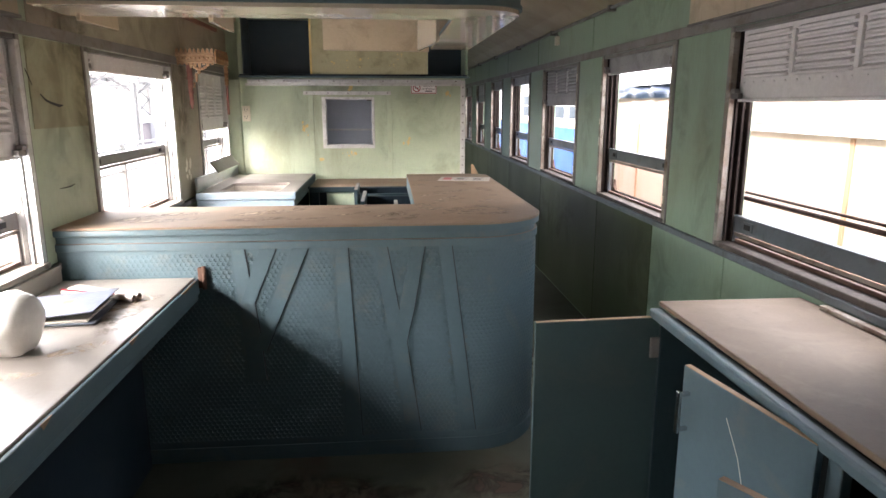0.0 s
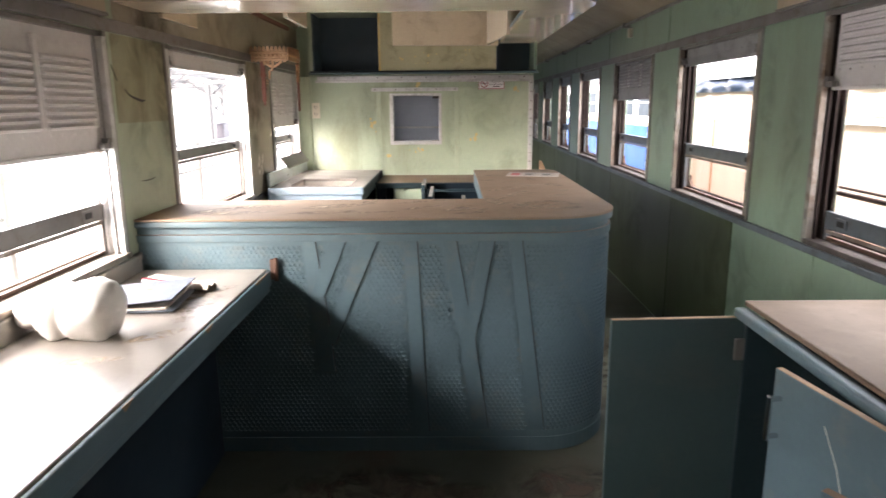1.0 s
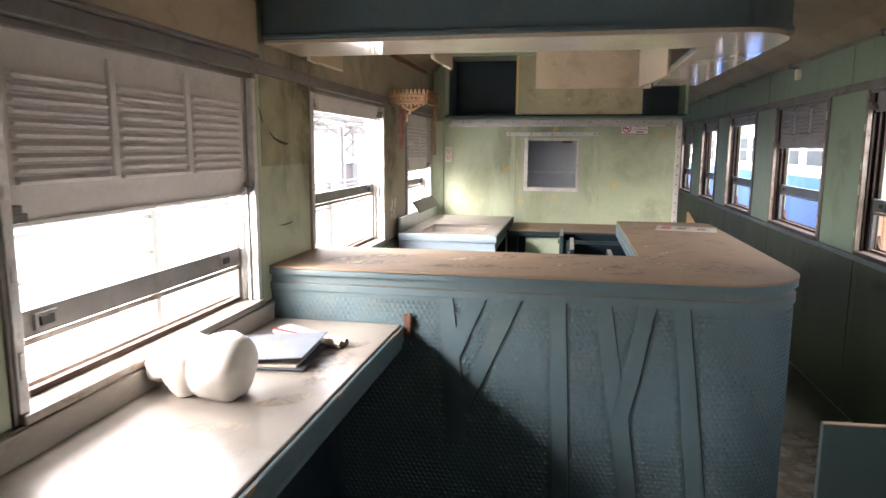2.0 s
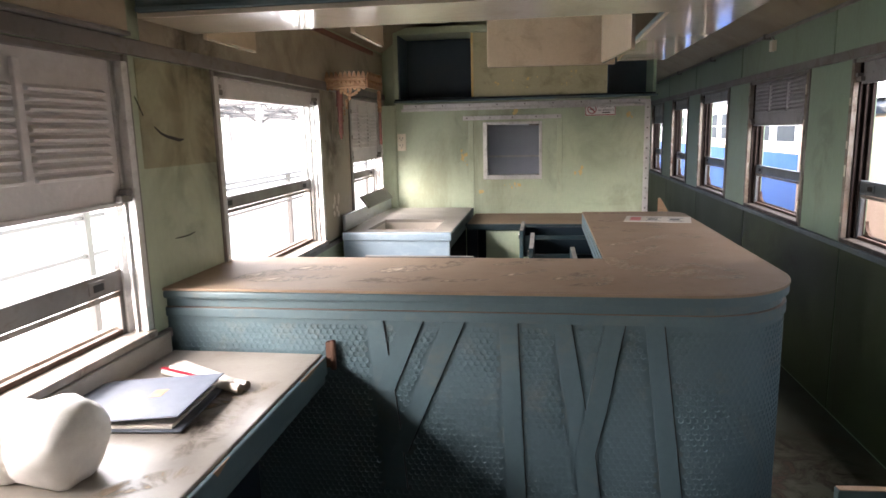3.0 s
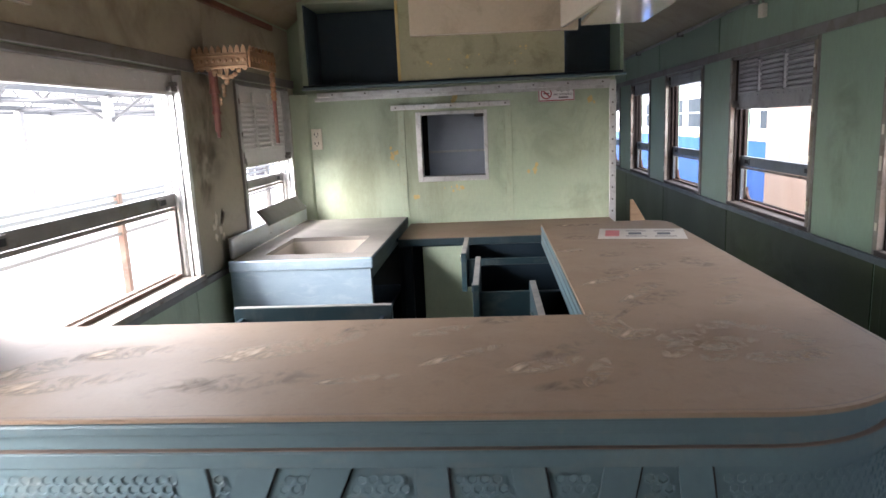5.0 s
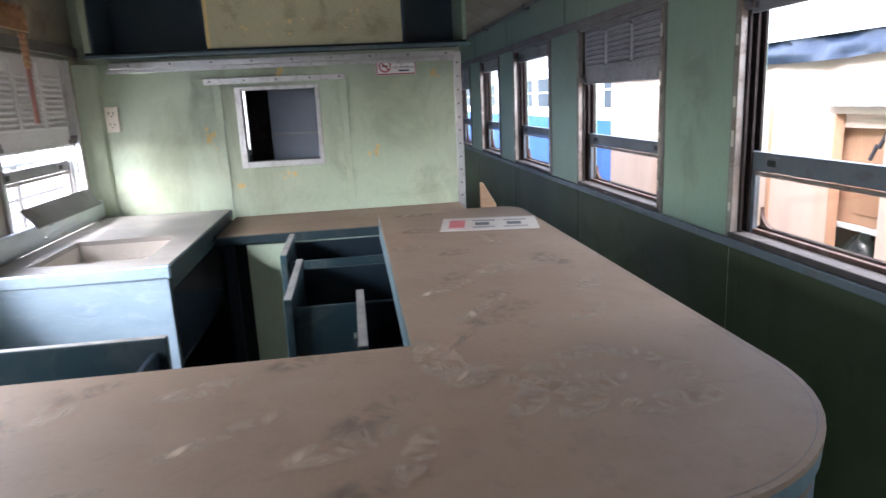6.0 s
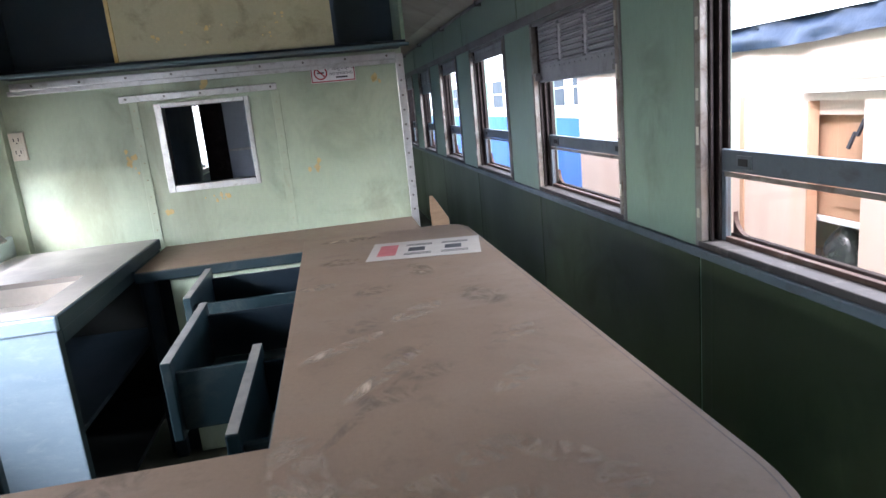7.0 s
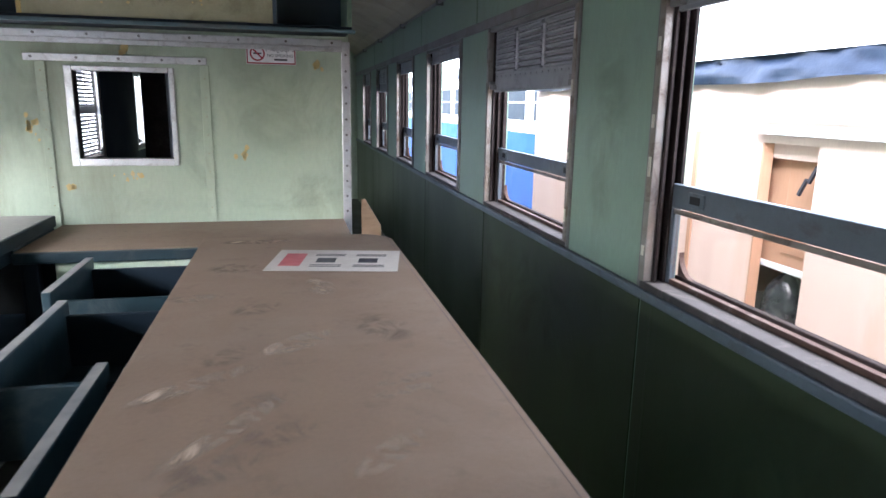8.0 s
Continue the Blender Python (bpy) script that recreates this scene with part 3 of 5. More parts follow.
# ---- windows ----
DUSTY_SILL = paint("dusty_brown_sill", (0.075, 0.062, 0.055), (0.05, 0.04, 0.034), 0.7, scale=8, amount=0.8, dirt=(0.2, 0.17, 0.145), dirt_amount=0.4, dirt_scale=11)


def window(name, x_in, out, y0, y1, sill, head, shut, rail, label, slats=True):
    """A sliding coach window: channels, sash with its rail and pane, louvred steel shutter let down to the height shut."""
    def xs(a, c):
        return sorted((x_in + out * a, x_in + out * c))
    SH, SS = (SHUTTER if out < 0 or y0 < 3 else SHUTTER_D, STEEL if out < 0 else SASH)
    w = thing(name, (x_in, (y0 + y1) / 2, sill), label, "window", kind="structure")
    part("sill", Build().box(*xs(-0.028 if out < 0 else -0.012, 0.1), y0 + 0.001, y1 - 0.001, sill - 0.012, sill + 0.012, 0.004), DUSTY_SILL if out > 0 else ALU_DARK, w, "weathered metal sill")
    part("outer_lip", Build().box(*xs(0.088, 0.108), y0 + 0.03, y1 - 0.03, sill + 0.0125, sill + 0.03, 0.003), BROWN_D if out > 0 else ALU_DARK, w)
    part("head", Build().box(*xs(-0.004, 0.1), y0 + 0.001, y1 - 0.001, head - 0.02, head - 0.001, 0.003), STEEL, w)
    for y, d in ((y0, 1), (y1, -1)):
        def ys(a, c):
            return sorted((y + d * a, y + d * c))
        jamb = part("jamb", Build().box(*xs(-0.016, 0.012), *ys(0.001, 0.03), sill + 0.0125, head - 0.0205, 0.003), ALU if out < 0 else ALU_DARK, w, "worn aluminium jamb")
        ch = Build()
        ch.box(*xs(0.0125, 0.1), *ys(0.001, 0.012), sill + 0.0125, head - 0.0205)
        for k in (0.0125, 0.042, 0.072):
            ch.box(*xs(k, k + 0.008), *ys(0.0125, 0.042), sill + 0.0125, head - 0.0205)
        part("channel", ch, BROWN_D if out > 0 else ALU, w, "stained guide channel")
        br = Build()
        z = sill + 0.09
        while z < head - 0.1:
            br.box(*xs(-0.019, -0.0165), *ys(0.008, 0.022), z, z + random.uniform(0.02, 0.06), 0.001)
            z += random.uniform(0.13, 0.24)
        part("clip", br, STEEL if random.random() < 0.4 else (ALU if out < 0 else PLASTIC), jamb)
    a, c = y0 + 0.03, y1 - 0.03
    if out > 0:      # rounded lower corners of the outer opening
        for y, d in ((y0 + 0.042, 1), (y1 - 0.042, -1)):
            z0, r = sill + 0.0305, 0.07
            pts = [(y, z0)] + [(y + d * r * (1 - math.sin(q)), z0 + r * (1 - math.cos(q))) for q in (j * math.pi / 14 for j in range(8))]
            part("corner_fillet", Build().prism(pts, "x", *xs(0.09, 0.106)), BROWN, w)
    # shutter
    top = head - 0.016
    body = Build()
    if shut < 0.95:      # let right down: open louvres in a frame
        body.box(*xs(0.022, 0.03), a, a + 0.05, shut, top).box(*xs(0.022, 0.03), c - 0.05, c, shut, top)
        for q in (0.36, 0.68):
            yy = a + (c - a) * q
            body.box(*xs(0.022, 0.03), yy - 0.02, yy + 0.02, shut, top)
        z = shut + 0.03
        while z < top - 0.03:
            body.box(*xs(0.023, 0.028), a + 0.0505, c - 0.0505, z, z + 0.019)
            z += 0.034
        body.box(*xs(0.016, 0.034), a, c, (shut + top) / 2 - 0.03, (shut + top) / 2 + 0.03)
        slats = False
    else:
        body.box(*xs(0.022, 0.027), a, c, shut, top, 0.001)
    sh = part("shutter", body.box(*xs(0.016, 0.034), a, c, shut, shut + 0.014, 0.003), SH, w, "grey steel shutter")
    for k in range(15):
        rivet(x_in + out * 0.0215, a + 0.04 + k * (c - a - 0.08) / 14, shut + 0.075 if slats else shut + 0.05, 0.0045, sh, "x", SH, 0.003)
        if slats and top - shut > 0.42:
            rivet(x_in + out * 0.0215, a + 0.04 + k * (c - a - 0.08) / 14, shut + 0.388, 0.0045, sh, "x", SH, 0.003)
    if slats:
        n = min(10, int((top - 0.004 - (shut + 0.09)) / 0.0255))
        wid = (c - a - 0.08) / 3
        pitch = 0.0255
        proto = None
        for col in range(3):
            ya, yb = a + 0.03 + col * (wid + 0.01) + 0.02, a + 0.03 + col * (wid + 0.01) + wid - 0.02
            for k in range(n):
                z = shut + 0.092 + k * pitch
                if proto is None:
                    yc = (ya + yb) / 2
                    g = Build().prism([(x_in + out * 0.0215, z), (x_in + out * 0.007, z + 0.002), (x_in + out * 0.005, z + 0.009), (x_in + out * 0.0215, z + 0.0185)], "y", ya, yb, 0.0015)
                    proto = part("slat", g, SH, sh)
                    base = (yc, z)
                else:
                    o = proto.copy()
                    scene.collection.objects.link(o)
                    o.location = (0, (ya + yb) / 2 - base[0], z - base[1])
        for col in (1, 2):
            yy = a + 0.03 + col * (wid + 0.01) - 0.005
            # pale metal ribs on the darker shutters stand in for sunlit holes
            part("rib", Build().box(*xs(0.008, 0.0215), yy - 0.011, yy + 0.011, shut + 0.1, top - 0.03, 0.003), SH if SH is SHUTTER else ALU, sh)
    for y, d in ((a, 1), (c, -1)):
        la = Build()
        yy = sorted((y - d * 0.012, y + d * 0.05))
        la.box(*xs(-0.006, 0.0155), *yy, shut + 0.012, shut + 0.034, 0.003)
        la.box(*xs(-0.012, 0.0155), *sorted((y + d * 0.002, y + d * 0.03)), shut + 0.0345, shut + 0.052, 0.003)
        part("latch", la, STEEL, sh, "worn steel shutter latch")
    # sash
    r0, r1 = rail
    sa = part("sash_rail", Build().box(*xs(0.05, 0.07), a, c, r0, r1, 0.003), SS, w, "grey sash rail")
    for y, d in ((a, 1), (c, -1)):
        part("sash_stile", Build().box(*xs(0.05, 0.07), *sorted((y, y + d * 0.03)), sill + 0.0125, r0 - 0.0005, 0.003), SS, w)
        hy = y + d * 0.13
        la = Build().box(*xs(0.044, 0.0495), hy - 0.035, hy + 0.035, (r0 + r1) / 2 - 0.02, (r0 + r1) / 2 + 0.02, 0.002)
        pl = part("finger_latch", la, SS, sa)
        part("recess", Build().box(*xs(0.0405, 0.0435), hy - 0.022, hy + 0.022, (r0 + r1) / 2 - 0.011, (r0 + r1) / 2 + 0.011, 0.001), BLACK, pl)
    part("sash_foot", Build().box(*xs(0.05, 0.07), a + 0.0305, c - 0.0305, sill + 0.0125, sill + 0.028, 0.002), BROWN, w)
    part("glazing_bead", Build().box(*xs(0.046, 0.0495), a + 0.0305, c - 0.0305, r0 - 0.016, r0 - 0.001, 0.001), ALU_DARK, w, "pale glazing bead under the rail")
    pane = part("pane", Build().box(*xs(0.058, 0.061), a + 0.0305, c - 0.0305, sill + 0.0285, r0 - 0.0005), GLASS, w, "dusty glass pane")
    pane.visible_shadow = False
    return w


TXT_L = "coach window with grey louvred shutter partly lowered"
TXT_O = "coach window with shutter raised and sash half open"
# unseen shutters: window_1 shapes the light on the bar, window_5 lets light into pantry
for k, (shut, rail, sl) in enumerate(((1.3, (0.996, 1.06), 1), (1.255, (0.996, 1.06), 1), (1.60, (1.157, 1.21), 0), (1.26, (1.14, 1.19), 1), (1.62, (1.0, 1.06), 0), (0.87, (0.871, 0.9), 1), (1.64, (0.871, 0.9), 0))):
    window(f"window_{k + 1}", XL, -1, *LEFT[k], LSILL, LHEAD, shut, rail, TXT_L if sl else TXT_O, bool(sl))
# window_8 is unseen, its shutter let down to keep light off the bar front
for k, (shut, rail, sl) in enumerate(((0.96, (0.88, 0.91), 1), (1.462, (0.92, 0.99), 1), (1.638, (1.10, 1.168), 0), (1.445, (1.10, 1.16), 1), (1.66, (1.10, 1.16), 0), (1.64, (1.10, 1.16), 0), (1.5, (1.1, 1.16), 1), (1.6, (1.1, 1.16), 0))):
    window(f"window_{k + 8}", XR, 1, *RIGHT[k], RSILL, RHEAD, shut, rail, TXT_L if sl else TXT_O, bool(sl))
guard = tagged(part("guard_bar", Build().rod((XR + 0.1, 1.44, 1.06), (XR + 0.1, 2.5, 1.06), 0.01).rod((XR + 0.1, 1.44, 1.085), (XR + 0.1, 2.5, 1.085), 0.006), BROWN, smooth=True), "brown steel guard bar across the window", "bar")

# ---- the bar ----
FRONT = 2.50                   # front edge of the top
BX, BR = 0.743, 0.338            # outer edge of the wing's top, radius of the rounded corner
TOP = 0.97


def arc_pts(cx, cy, r, a0, a1, n):
    return [(cx + r * math.cos(radians(a0 + (a1 - a0) * i / n)), cy + r * math.sin(radians(a0 + (a1 - a0) * i / n))) for i in range(n + 1)]


def l_outline(inset, x_left=XL + 0.002, back=4.50, inner_x=0.18, inner_y=3.05):
    """The L of the bar seen from above, drawn in by inset on its outer sides."""
    f, r = FRONT + inset, max(BR - inset, 0.05)
    x1 = BX - inset
    pts = [(x_left, f)] + arc_pts(x1 - r, f + r, r, -90, 0, 14)
    pts += arc_pts(x1 - 0.09, back - 0.09, 0.09, 0, 90, 6)
    pts += [(inner_x, back), (inner_x, inner_y), (x_left, inner_y)]
    return pts


bar = thing("bar_counter", (-0.2, 2.75, FZ), "slate-blue L-shaped bar counter with rounded corner and dusty brown top", "bar counter")
top = part("worktop", Build().prism(l_outline(0.0), "z", TOP - 0.009, TOP, 0.003), DUST, bar, "dust-covered brown laminate top")
part("top_edge", Build().prism(l_outline(0.002), "z", TOP - 0.036, TOP - 0.0095, 0.008), BLUE, bar, "slate-blue painted edge")
part("moulding", Build().prism(l_outline(0.02), "z", TOP - 0.066, TOP - 0.0365, 0.003), BLUE, bar)
part("moulding", Build().prism(l_outline(0.008), "z", TOP - 0.098, TOP - 0.067, 0.004), BLUE, bar)
part("ledge_dust", Build().prism(l_outline(0.0095), "z", TOP - 0.0668, TOP - 0.0655, 0.0), DUST_DARK, bar, "brown dust caught on the ledge")


def front_path(inset):
    """The line of the bar's outer face, from the platform wall round the corner to the wing's end."""
    f, r, x1 = FRONT + inset, BR - inset, BX - inset
    return [(XL + 0.004, f)] + arc_pts(x1 - r, f + r, r, -90, 0, 18) + [(x1, 4.46)]


def walk_path(path, s):
    for (xa, ya), (xb, yb) in zip(path, path[1:]):
        d = math.hypot(xb - xa, yb - ya)
        if s <= d:
            ux, uy = (xb - xa) / d, (yb - ya) / d
            return Vector((xa + ux * s, ya + uy * s, 0)), Vector((ux, uy, 0)), Vector((uy, -ux, 0))
        s -= d
    return Vector((xb, yb, 0)), Vector((ux, uy, 0)), Vector((uy, -ux, 0))


outer, inner = front_path(0.016), front_path(0.045)
part("front_panel", Build().prism(outer + inner[::-1], "z", FZ, TOP - 0.0985), BLUE, bar, "slate-blue embossed front")
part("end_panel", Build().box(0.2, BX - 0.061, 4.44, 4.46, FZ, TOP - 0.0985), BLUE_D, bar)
part("skirting", Build().prism(front_path(0.011) + front_path(0.0155)[::-1], "z", FZ, FZ + 0.065), BLUE, bar)

# flat ribbons laid over the embossed sheet: (x left, x right) at the heights given
RIBBONS = [
    ((0.872, -0.601, -0.55), (0.753, -0.592, -0.536), (0.639, -0.584, -0.521), (0.514, -0.575, -0.507), (0.3, -0.56, -0.49)),
    ((0.872, -0.489, -0.422), (0.753, -0.536, -0.473), (0.639, -0.58, -0.521)),
    ((0.872, -0.359, -0.291), (0.514, -0.503, -0.447), (0.43, -0.535, -0.483)),
    ((0.872, -0.183, -0.128), (0.02, -0.155, -0.09)),
    ((0.872, -0.022, 0.034), (0.597, 0.023, 0.08), (0.451, 0.045, 0.111), (0.03, 0.105, 0.169)),
    ((0.872, 0.132, 0.192), (0.597, 0.082, 0.144), (0.451, 0.05, 0.111)),
    ((0.872, 0.251, 0.305), (0.025, 0.35, 0.414)),
]
FY = FRONT + 0.016
for k, rib in enumerate(RIBBONS):
    outline = [(r[1], r[0]) for r in rib] + [(r[2], r[0]) for r in rib[::-1]]
    part("ribbon", Build().prism(outline, "y", FY - 0.005 - 0.0011 * (k % 3), FY + 0.001, 0.001), BLUE, bar)
    seam = Build()
    for (za, _, xa), (zb, _, xb) in zip(rib, rib[1:]):
        seam.prism([(xa + 0.0005, za), (xb + 0.0005, zb), (xb + 0.0035, zb), (xa + 0.0035, za)], "y", FY - 0.0036, FY + 0.001)
    part("seam", seam, BLACK, bar, "dark joint beside the ribbon")


def in_ribbon(x, z):
    for rib in RIBBONS:
        for (za, la, ra), (zb, lb, rb) in zip(rib, rib[1:]):
            if zb <= z <= za:
                k = (za - z) / (za - zb)
                if la + (lb - la) * k - 0.012 < x < ra + (rb - ra) * k + 0.012:
                    return True
    return False


# a pressed sheet with rows of hexagonal dents, here and there clogged with paint
verts, faces = [], []
PITCH = 0.021
row = 0
z = 0.03
while z < 0.862:
    s = 0.012 + (PITCH / 2 if row % 2 else 0)
    while s < 2.75:
        p, u, nrm = walk_path(outer, s)
        if not (p.y < FY + 0.01 and in_ribbon(p.x, z)):
            k = len(verts)
            clog = 0.62 + 1.1 * noise.noise((p.x * 4.5 + p.y * 3.0, z * 5.0, 2.3))
            pit = 0.0032 - 0.0031 * min(1.0, max(0.3, clog))
            for rad, h in ((PITCH / 1.732, 0.0032), (0.0091, 0.0032), (0.007, pit)):
                for i in range(6):
                    a = i * math.tau / 6 + math.tau / 12
                    verts.append(p + u * (rad * math.cos(a)) + Vector((0, 0, z + rad * math.sin(a))) + nrm * h - bar.location)
            for ring in (0, 6):
                for i in range(6):
                    faces.append((k + ring + i, k + ring + (i + 1) % 6, k + ring + 6 + (i + 1) % 6, k + ring + 6 + i))
            faces.append(tuple(k + 12 + i for i in range(6)))
        s += PITCH
    z += PITCH * 0.866
    row += 1
me = bpy.data.meshes.new("embossing")
me.from_pydata([tuple(v) for v in verts], [], faces)
me.update()
me.materials.append(BLUE)
emb = tagged(new("embossing", me), "embossed hexagon pattern in blue paint", kind="stuff")
emb.parent = bar

part("edge_band", Build().prism(front_path(0.009) + front_path(0.0108)[::-1], "z", TOP - 0.001, TOP + 0.0004), DUST_DARK, bar, "dark joint of the edge band")
# rusty hinge brackets
for at, sz in (((-0.725, 2.492, 0.752), 0.012), ((0.575, 2.585, 0.0), 0.028)):
    hb = thing("hinge_bracket", at, "small rusty iron hinge bracket on the bar front", "hinge", "bar hinges")
    x, y, z = at
    part("leaf", Build().box(x - sz, x + 0.006, y, y + 0.022, z - 0.035, z + 0.05, 0.003), RUST, hb)
    part("knuckle", Build().rod((x + 0.012, y + 0.004, z - 0.04), (x + 0.012, y + 0.004, z + 0.055), 0.009), RUST, hb, smooth=True)
part("broken_edge", Build().prism([(-1.0, 0.69), (-0.95, 0.705), (-0.88, 0.70), (-0.8, 0.715), (-0.77, 0.7), (-0.8, 0.685), (-1.0, 0.68)], "y", FY - 0.006, FY), RUST, bar, "chipped rusty lower edge")

# dust lifted by hands and cloths: pale and dark smears on the top


def smear(cx, cy, length, width, ang, h, mat, label):
    m = Matrix.Translation((cx, cy, TOP + h)) @ Matrix.Rotation(ang, 4, "Z")
    ob = part("dust_smear", Build().quad((-length, -width, 0), (length, -width, 0), (length, width, 0), (-length, width, 0)), mat, top, label)
    ob.matrix_local = Matrix.Translation(-bar.location) @ m
    ob.data.transform(Matrix.Translation(bar.location))


k = 0
for cx, cy, le, wi, an in ((0.36, 2.88, 0.06, 0.03, 0.5), (0.43, 2.83, 0.07, 0.035, 0.2), (0.40, 2.77, 0.055, 0.03, 0.9), (0.53, 2.92, 0.055, 0.022, 2.5), (0.46, 2.95, 0.05, 0.025, 0.3), (0.58, 2.84, 0.04, 0.028, 1.2), (0.33, 2.80, 0.06, 0.025, 1.0), (0.51, 2.74, 0.065, 0.03, 0.1), (0.57, 2.75, 0.04, 0.025, 0.6), (0.22, 2.97, 0.04, 0.10, 0.2), (0.28, 2.90, 0.05, 0.02, 0.9), (0.45, 3.55, 0.07, 0.03, 0.7), (0.30, 3.40, 0.10, 0.02, 0.6), (0.36, 3.25, 0.12, 0.016, 0.9), (0.60, 3.32, 0.05, 0.012, 0.3), (0.61, 3.36, 0.05, 0.012, 0.3), (0.24, 3.85, 0.05, 0.025, 0.1), (0.5, 3.9, 0.03, 0.06, 0.2), (-0.9, 2.66, 0.14, 0.04, 0.3), (-1.0, 2.76, 0.14, 0.045, 0.8), (-0.85, 2.84, 0.10, 0.04, 0.2), (-0.1, 2.79, 0.10, 0.016, 0.6), (-0.3, 2.66, 0.08, 0.016, 0.2), (0.06, 2.72, 0.08, 0.03, 0.4), (-0.16, 2.95, 0.07, 0.025, 0.4), (0.35, 4.42, 0.10, 0.025, 0.0), (-0.5, 2.85, 0.16, 0.05, 0.5), (0.15, 2.68, 0.07, 0.02, 1.2), (0.55, 3.15, 0.06, 0.02, 0.8)):
    k += 1
    smear(cx, cy, le * 1.25, wi * 1.3, an, 0.0006 + 0.0002 * (k % 5), PALE_SMEAR, "pale smear in the dust")
for cx, cy, le, wi, an in ((0.35, 3.15, 0.07, 0.04, 0.3), (0.42, 3.22, 0.06, 0.04, 0.3), (0.33, 3.5, 0.06, 0.04, 1), (0.39, 3.32, 0.05, 0.03, 0.5), (0.37, 3.75, 0.07, 0.045, 0.5), (-0.02, 3.02, 0.08, 0.04, 0.4), (-0.35, 2.98, 0.08, 0.035, 0.5), (0.3, 3.1, 0.15, 0.012, 1.0), (0.1, 2.8, 0.12, 0.04, 0.8), (0.6, 3.6, 0.06, 0.1, 0.2), (0.3, 4.1, 0.08, 0.06, 0.2), (-0.55, 2.65, 0.2, 0.06, 0.2), (0.1, 2.62, 0.1, 0.03, 0.3)):
    k += 1
    smear(cx, cy, le, wi, an, 0.0017 + 0.0002 * (k % 4), DARK_SMEAR, "darker wiped mark in the dust")

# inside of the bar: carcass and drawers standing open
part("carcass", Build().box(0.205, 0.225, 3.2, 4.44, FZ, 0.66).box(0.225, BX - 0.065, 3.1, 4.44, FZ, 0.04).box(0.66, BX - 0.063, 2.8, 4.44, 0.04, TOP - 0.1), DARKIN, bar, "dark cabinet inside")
for y in (3.2, 3.72, 4.16):
    part("runner", Build().box(0.205, 0.65, y - 0.012, y + 0.012, 0.84, 0.865, 0.003), BLUE_D, bar)


WORN_EDGE = paint("worn_pale_wood_edge", (0.30, 0.28, 0.25), (0.17, 0.17, 0.165), 0.6, scale=14, amount=0.9)


def drawer(at, w, d, h, m, tilt, label):
    """An open drawer: front plate, two sides, back and bottom. Its front looks along -x before the turn m."""
    t = thing("drawer", at, label, "drawer", "open bar drawers")
    x, y, z = at
    mm = Matrix.Translation(at) @ Matrix.Rotation(radians(m), 4, "Z") @ Matrix.Rotation(radians(tilt), 4, "Y")

    def bx(*v, bevel=0.003):
        return Build().box(*v, bevel, mm)
    f = part("front", bx(0, 0.022, -w / 2, w / 2, 0, h), TEAL, t, "scuffed dark teal front")
    part("side", bx(0.0225, d, -w / 2 + 0.02, -w / 2 + 0.035, 0.015, h - 0.03), TEAL, t)
    # this side is near-black: the drawer's inner shade is in its colour
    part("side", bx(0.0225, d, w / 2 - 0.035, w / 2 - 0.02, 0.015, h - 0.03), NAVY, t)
    part("back", bx(d - 0.015, d, -w / 2 + 0.0355, w / 2 - 0.0355, 0.03, h - 0.03), TEAL, t)
    part("bottom", bx(0.023, d - 0.0155, -w / 2 + 0.0355, w / 2 - 0.0355, 0.018, 0.028), TEAL, t)
    part("worn_edge", bx(0.001, 0.021, -w / 2 + 0.002, w / 2 - 0.002, h + 0.0002, h + 0.0015, bevel=0), WORN_EDGE, f, "worn grey top edge")
    return t, f, mm


for at, w, d, h, turn, tilt in (((-0.178, 4.4, 0.735), 0.39, 0.42, 0.165, 0, 0), ((-0.115, 3.89, 0.715), 0.48, 0.42, 0.185, 0, 0), ((0.078, 3.475, 0.72), 0.44, 0.42, 0.18, 0, 0)):
    t, f, mm = drawer(at, w, d, h, turn, tilt, "open slate-blue wooden drawer under the bar top")
    part("catch", Build().box(-0.012, -0.0005, -0.02, 0.02, h * 0.55, h * 0.55 + 0.03, 0.003, mm), CHROME, f, "small metal catch")
for at, w, d, h, turn in (((-0.607, 3.45, 0.70), 0.50, 0.4, 0.2, -90), ((-1.095, 3.235, 0.70), 0.40, 0.2, 0.2, -90)):
    t, f, mm = drawer(at, w, d, h, turn, 0, "open slate-blue drawer behind the bar")
    part("lock_plate", Build().box(-0.004, -0.0002, -0.025, 0.025, h - 0.07, h - 0.005, 0.001, mm), RUST, f, "rusty lock plate")
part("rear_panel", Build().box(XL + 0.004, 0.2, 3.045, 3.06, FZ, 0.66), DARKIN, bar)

paper = thing("leaflet", (0.55, 4.18, TOP), "printed paper leaflet with red heading lying on the bar", "leaflet")
pm = Matrix.Translation((0.553, 4.147, TOP + 0.0012)) @ Matrix.Rotation(radians(-11), 4, "Z")
sheet = part("sheet", Build().box(-0.166, 0.166, -0.116, 0.116, 0.0, 0.0012, 0, pm), PAPER, paper)
part("red_heading", Build().box(-0.14, -0.085, -0.07, 0.07, 0.0014, 0.0017, 0, pm), FADED_RED, sheet, "red printed heading")
for k in range(2):
    for (a, c, d, e) in ((-0.05, 0.0, -0.03, 0.02), (-0.06, 0.02, 0.045, 0.052), (-0.06, 0.02, 0.06, 0.066), (-0.06, 0.02, -0.06, -0.053), (-0.06, 0.02, -0.075, -0.069)):
        part("print_bar", Build().box(a + k * 0.11, c + k * 0.11, d, e, 0.0014, 0.0017, 0, pm), INK, sheet)

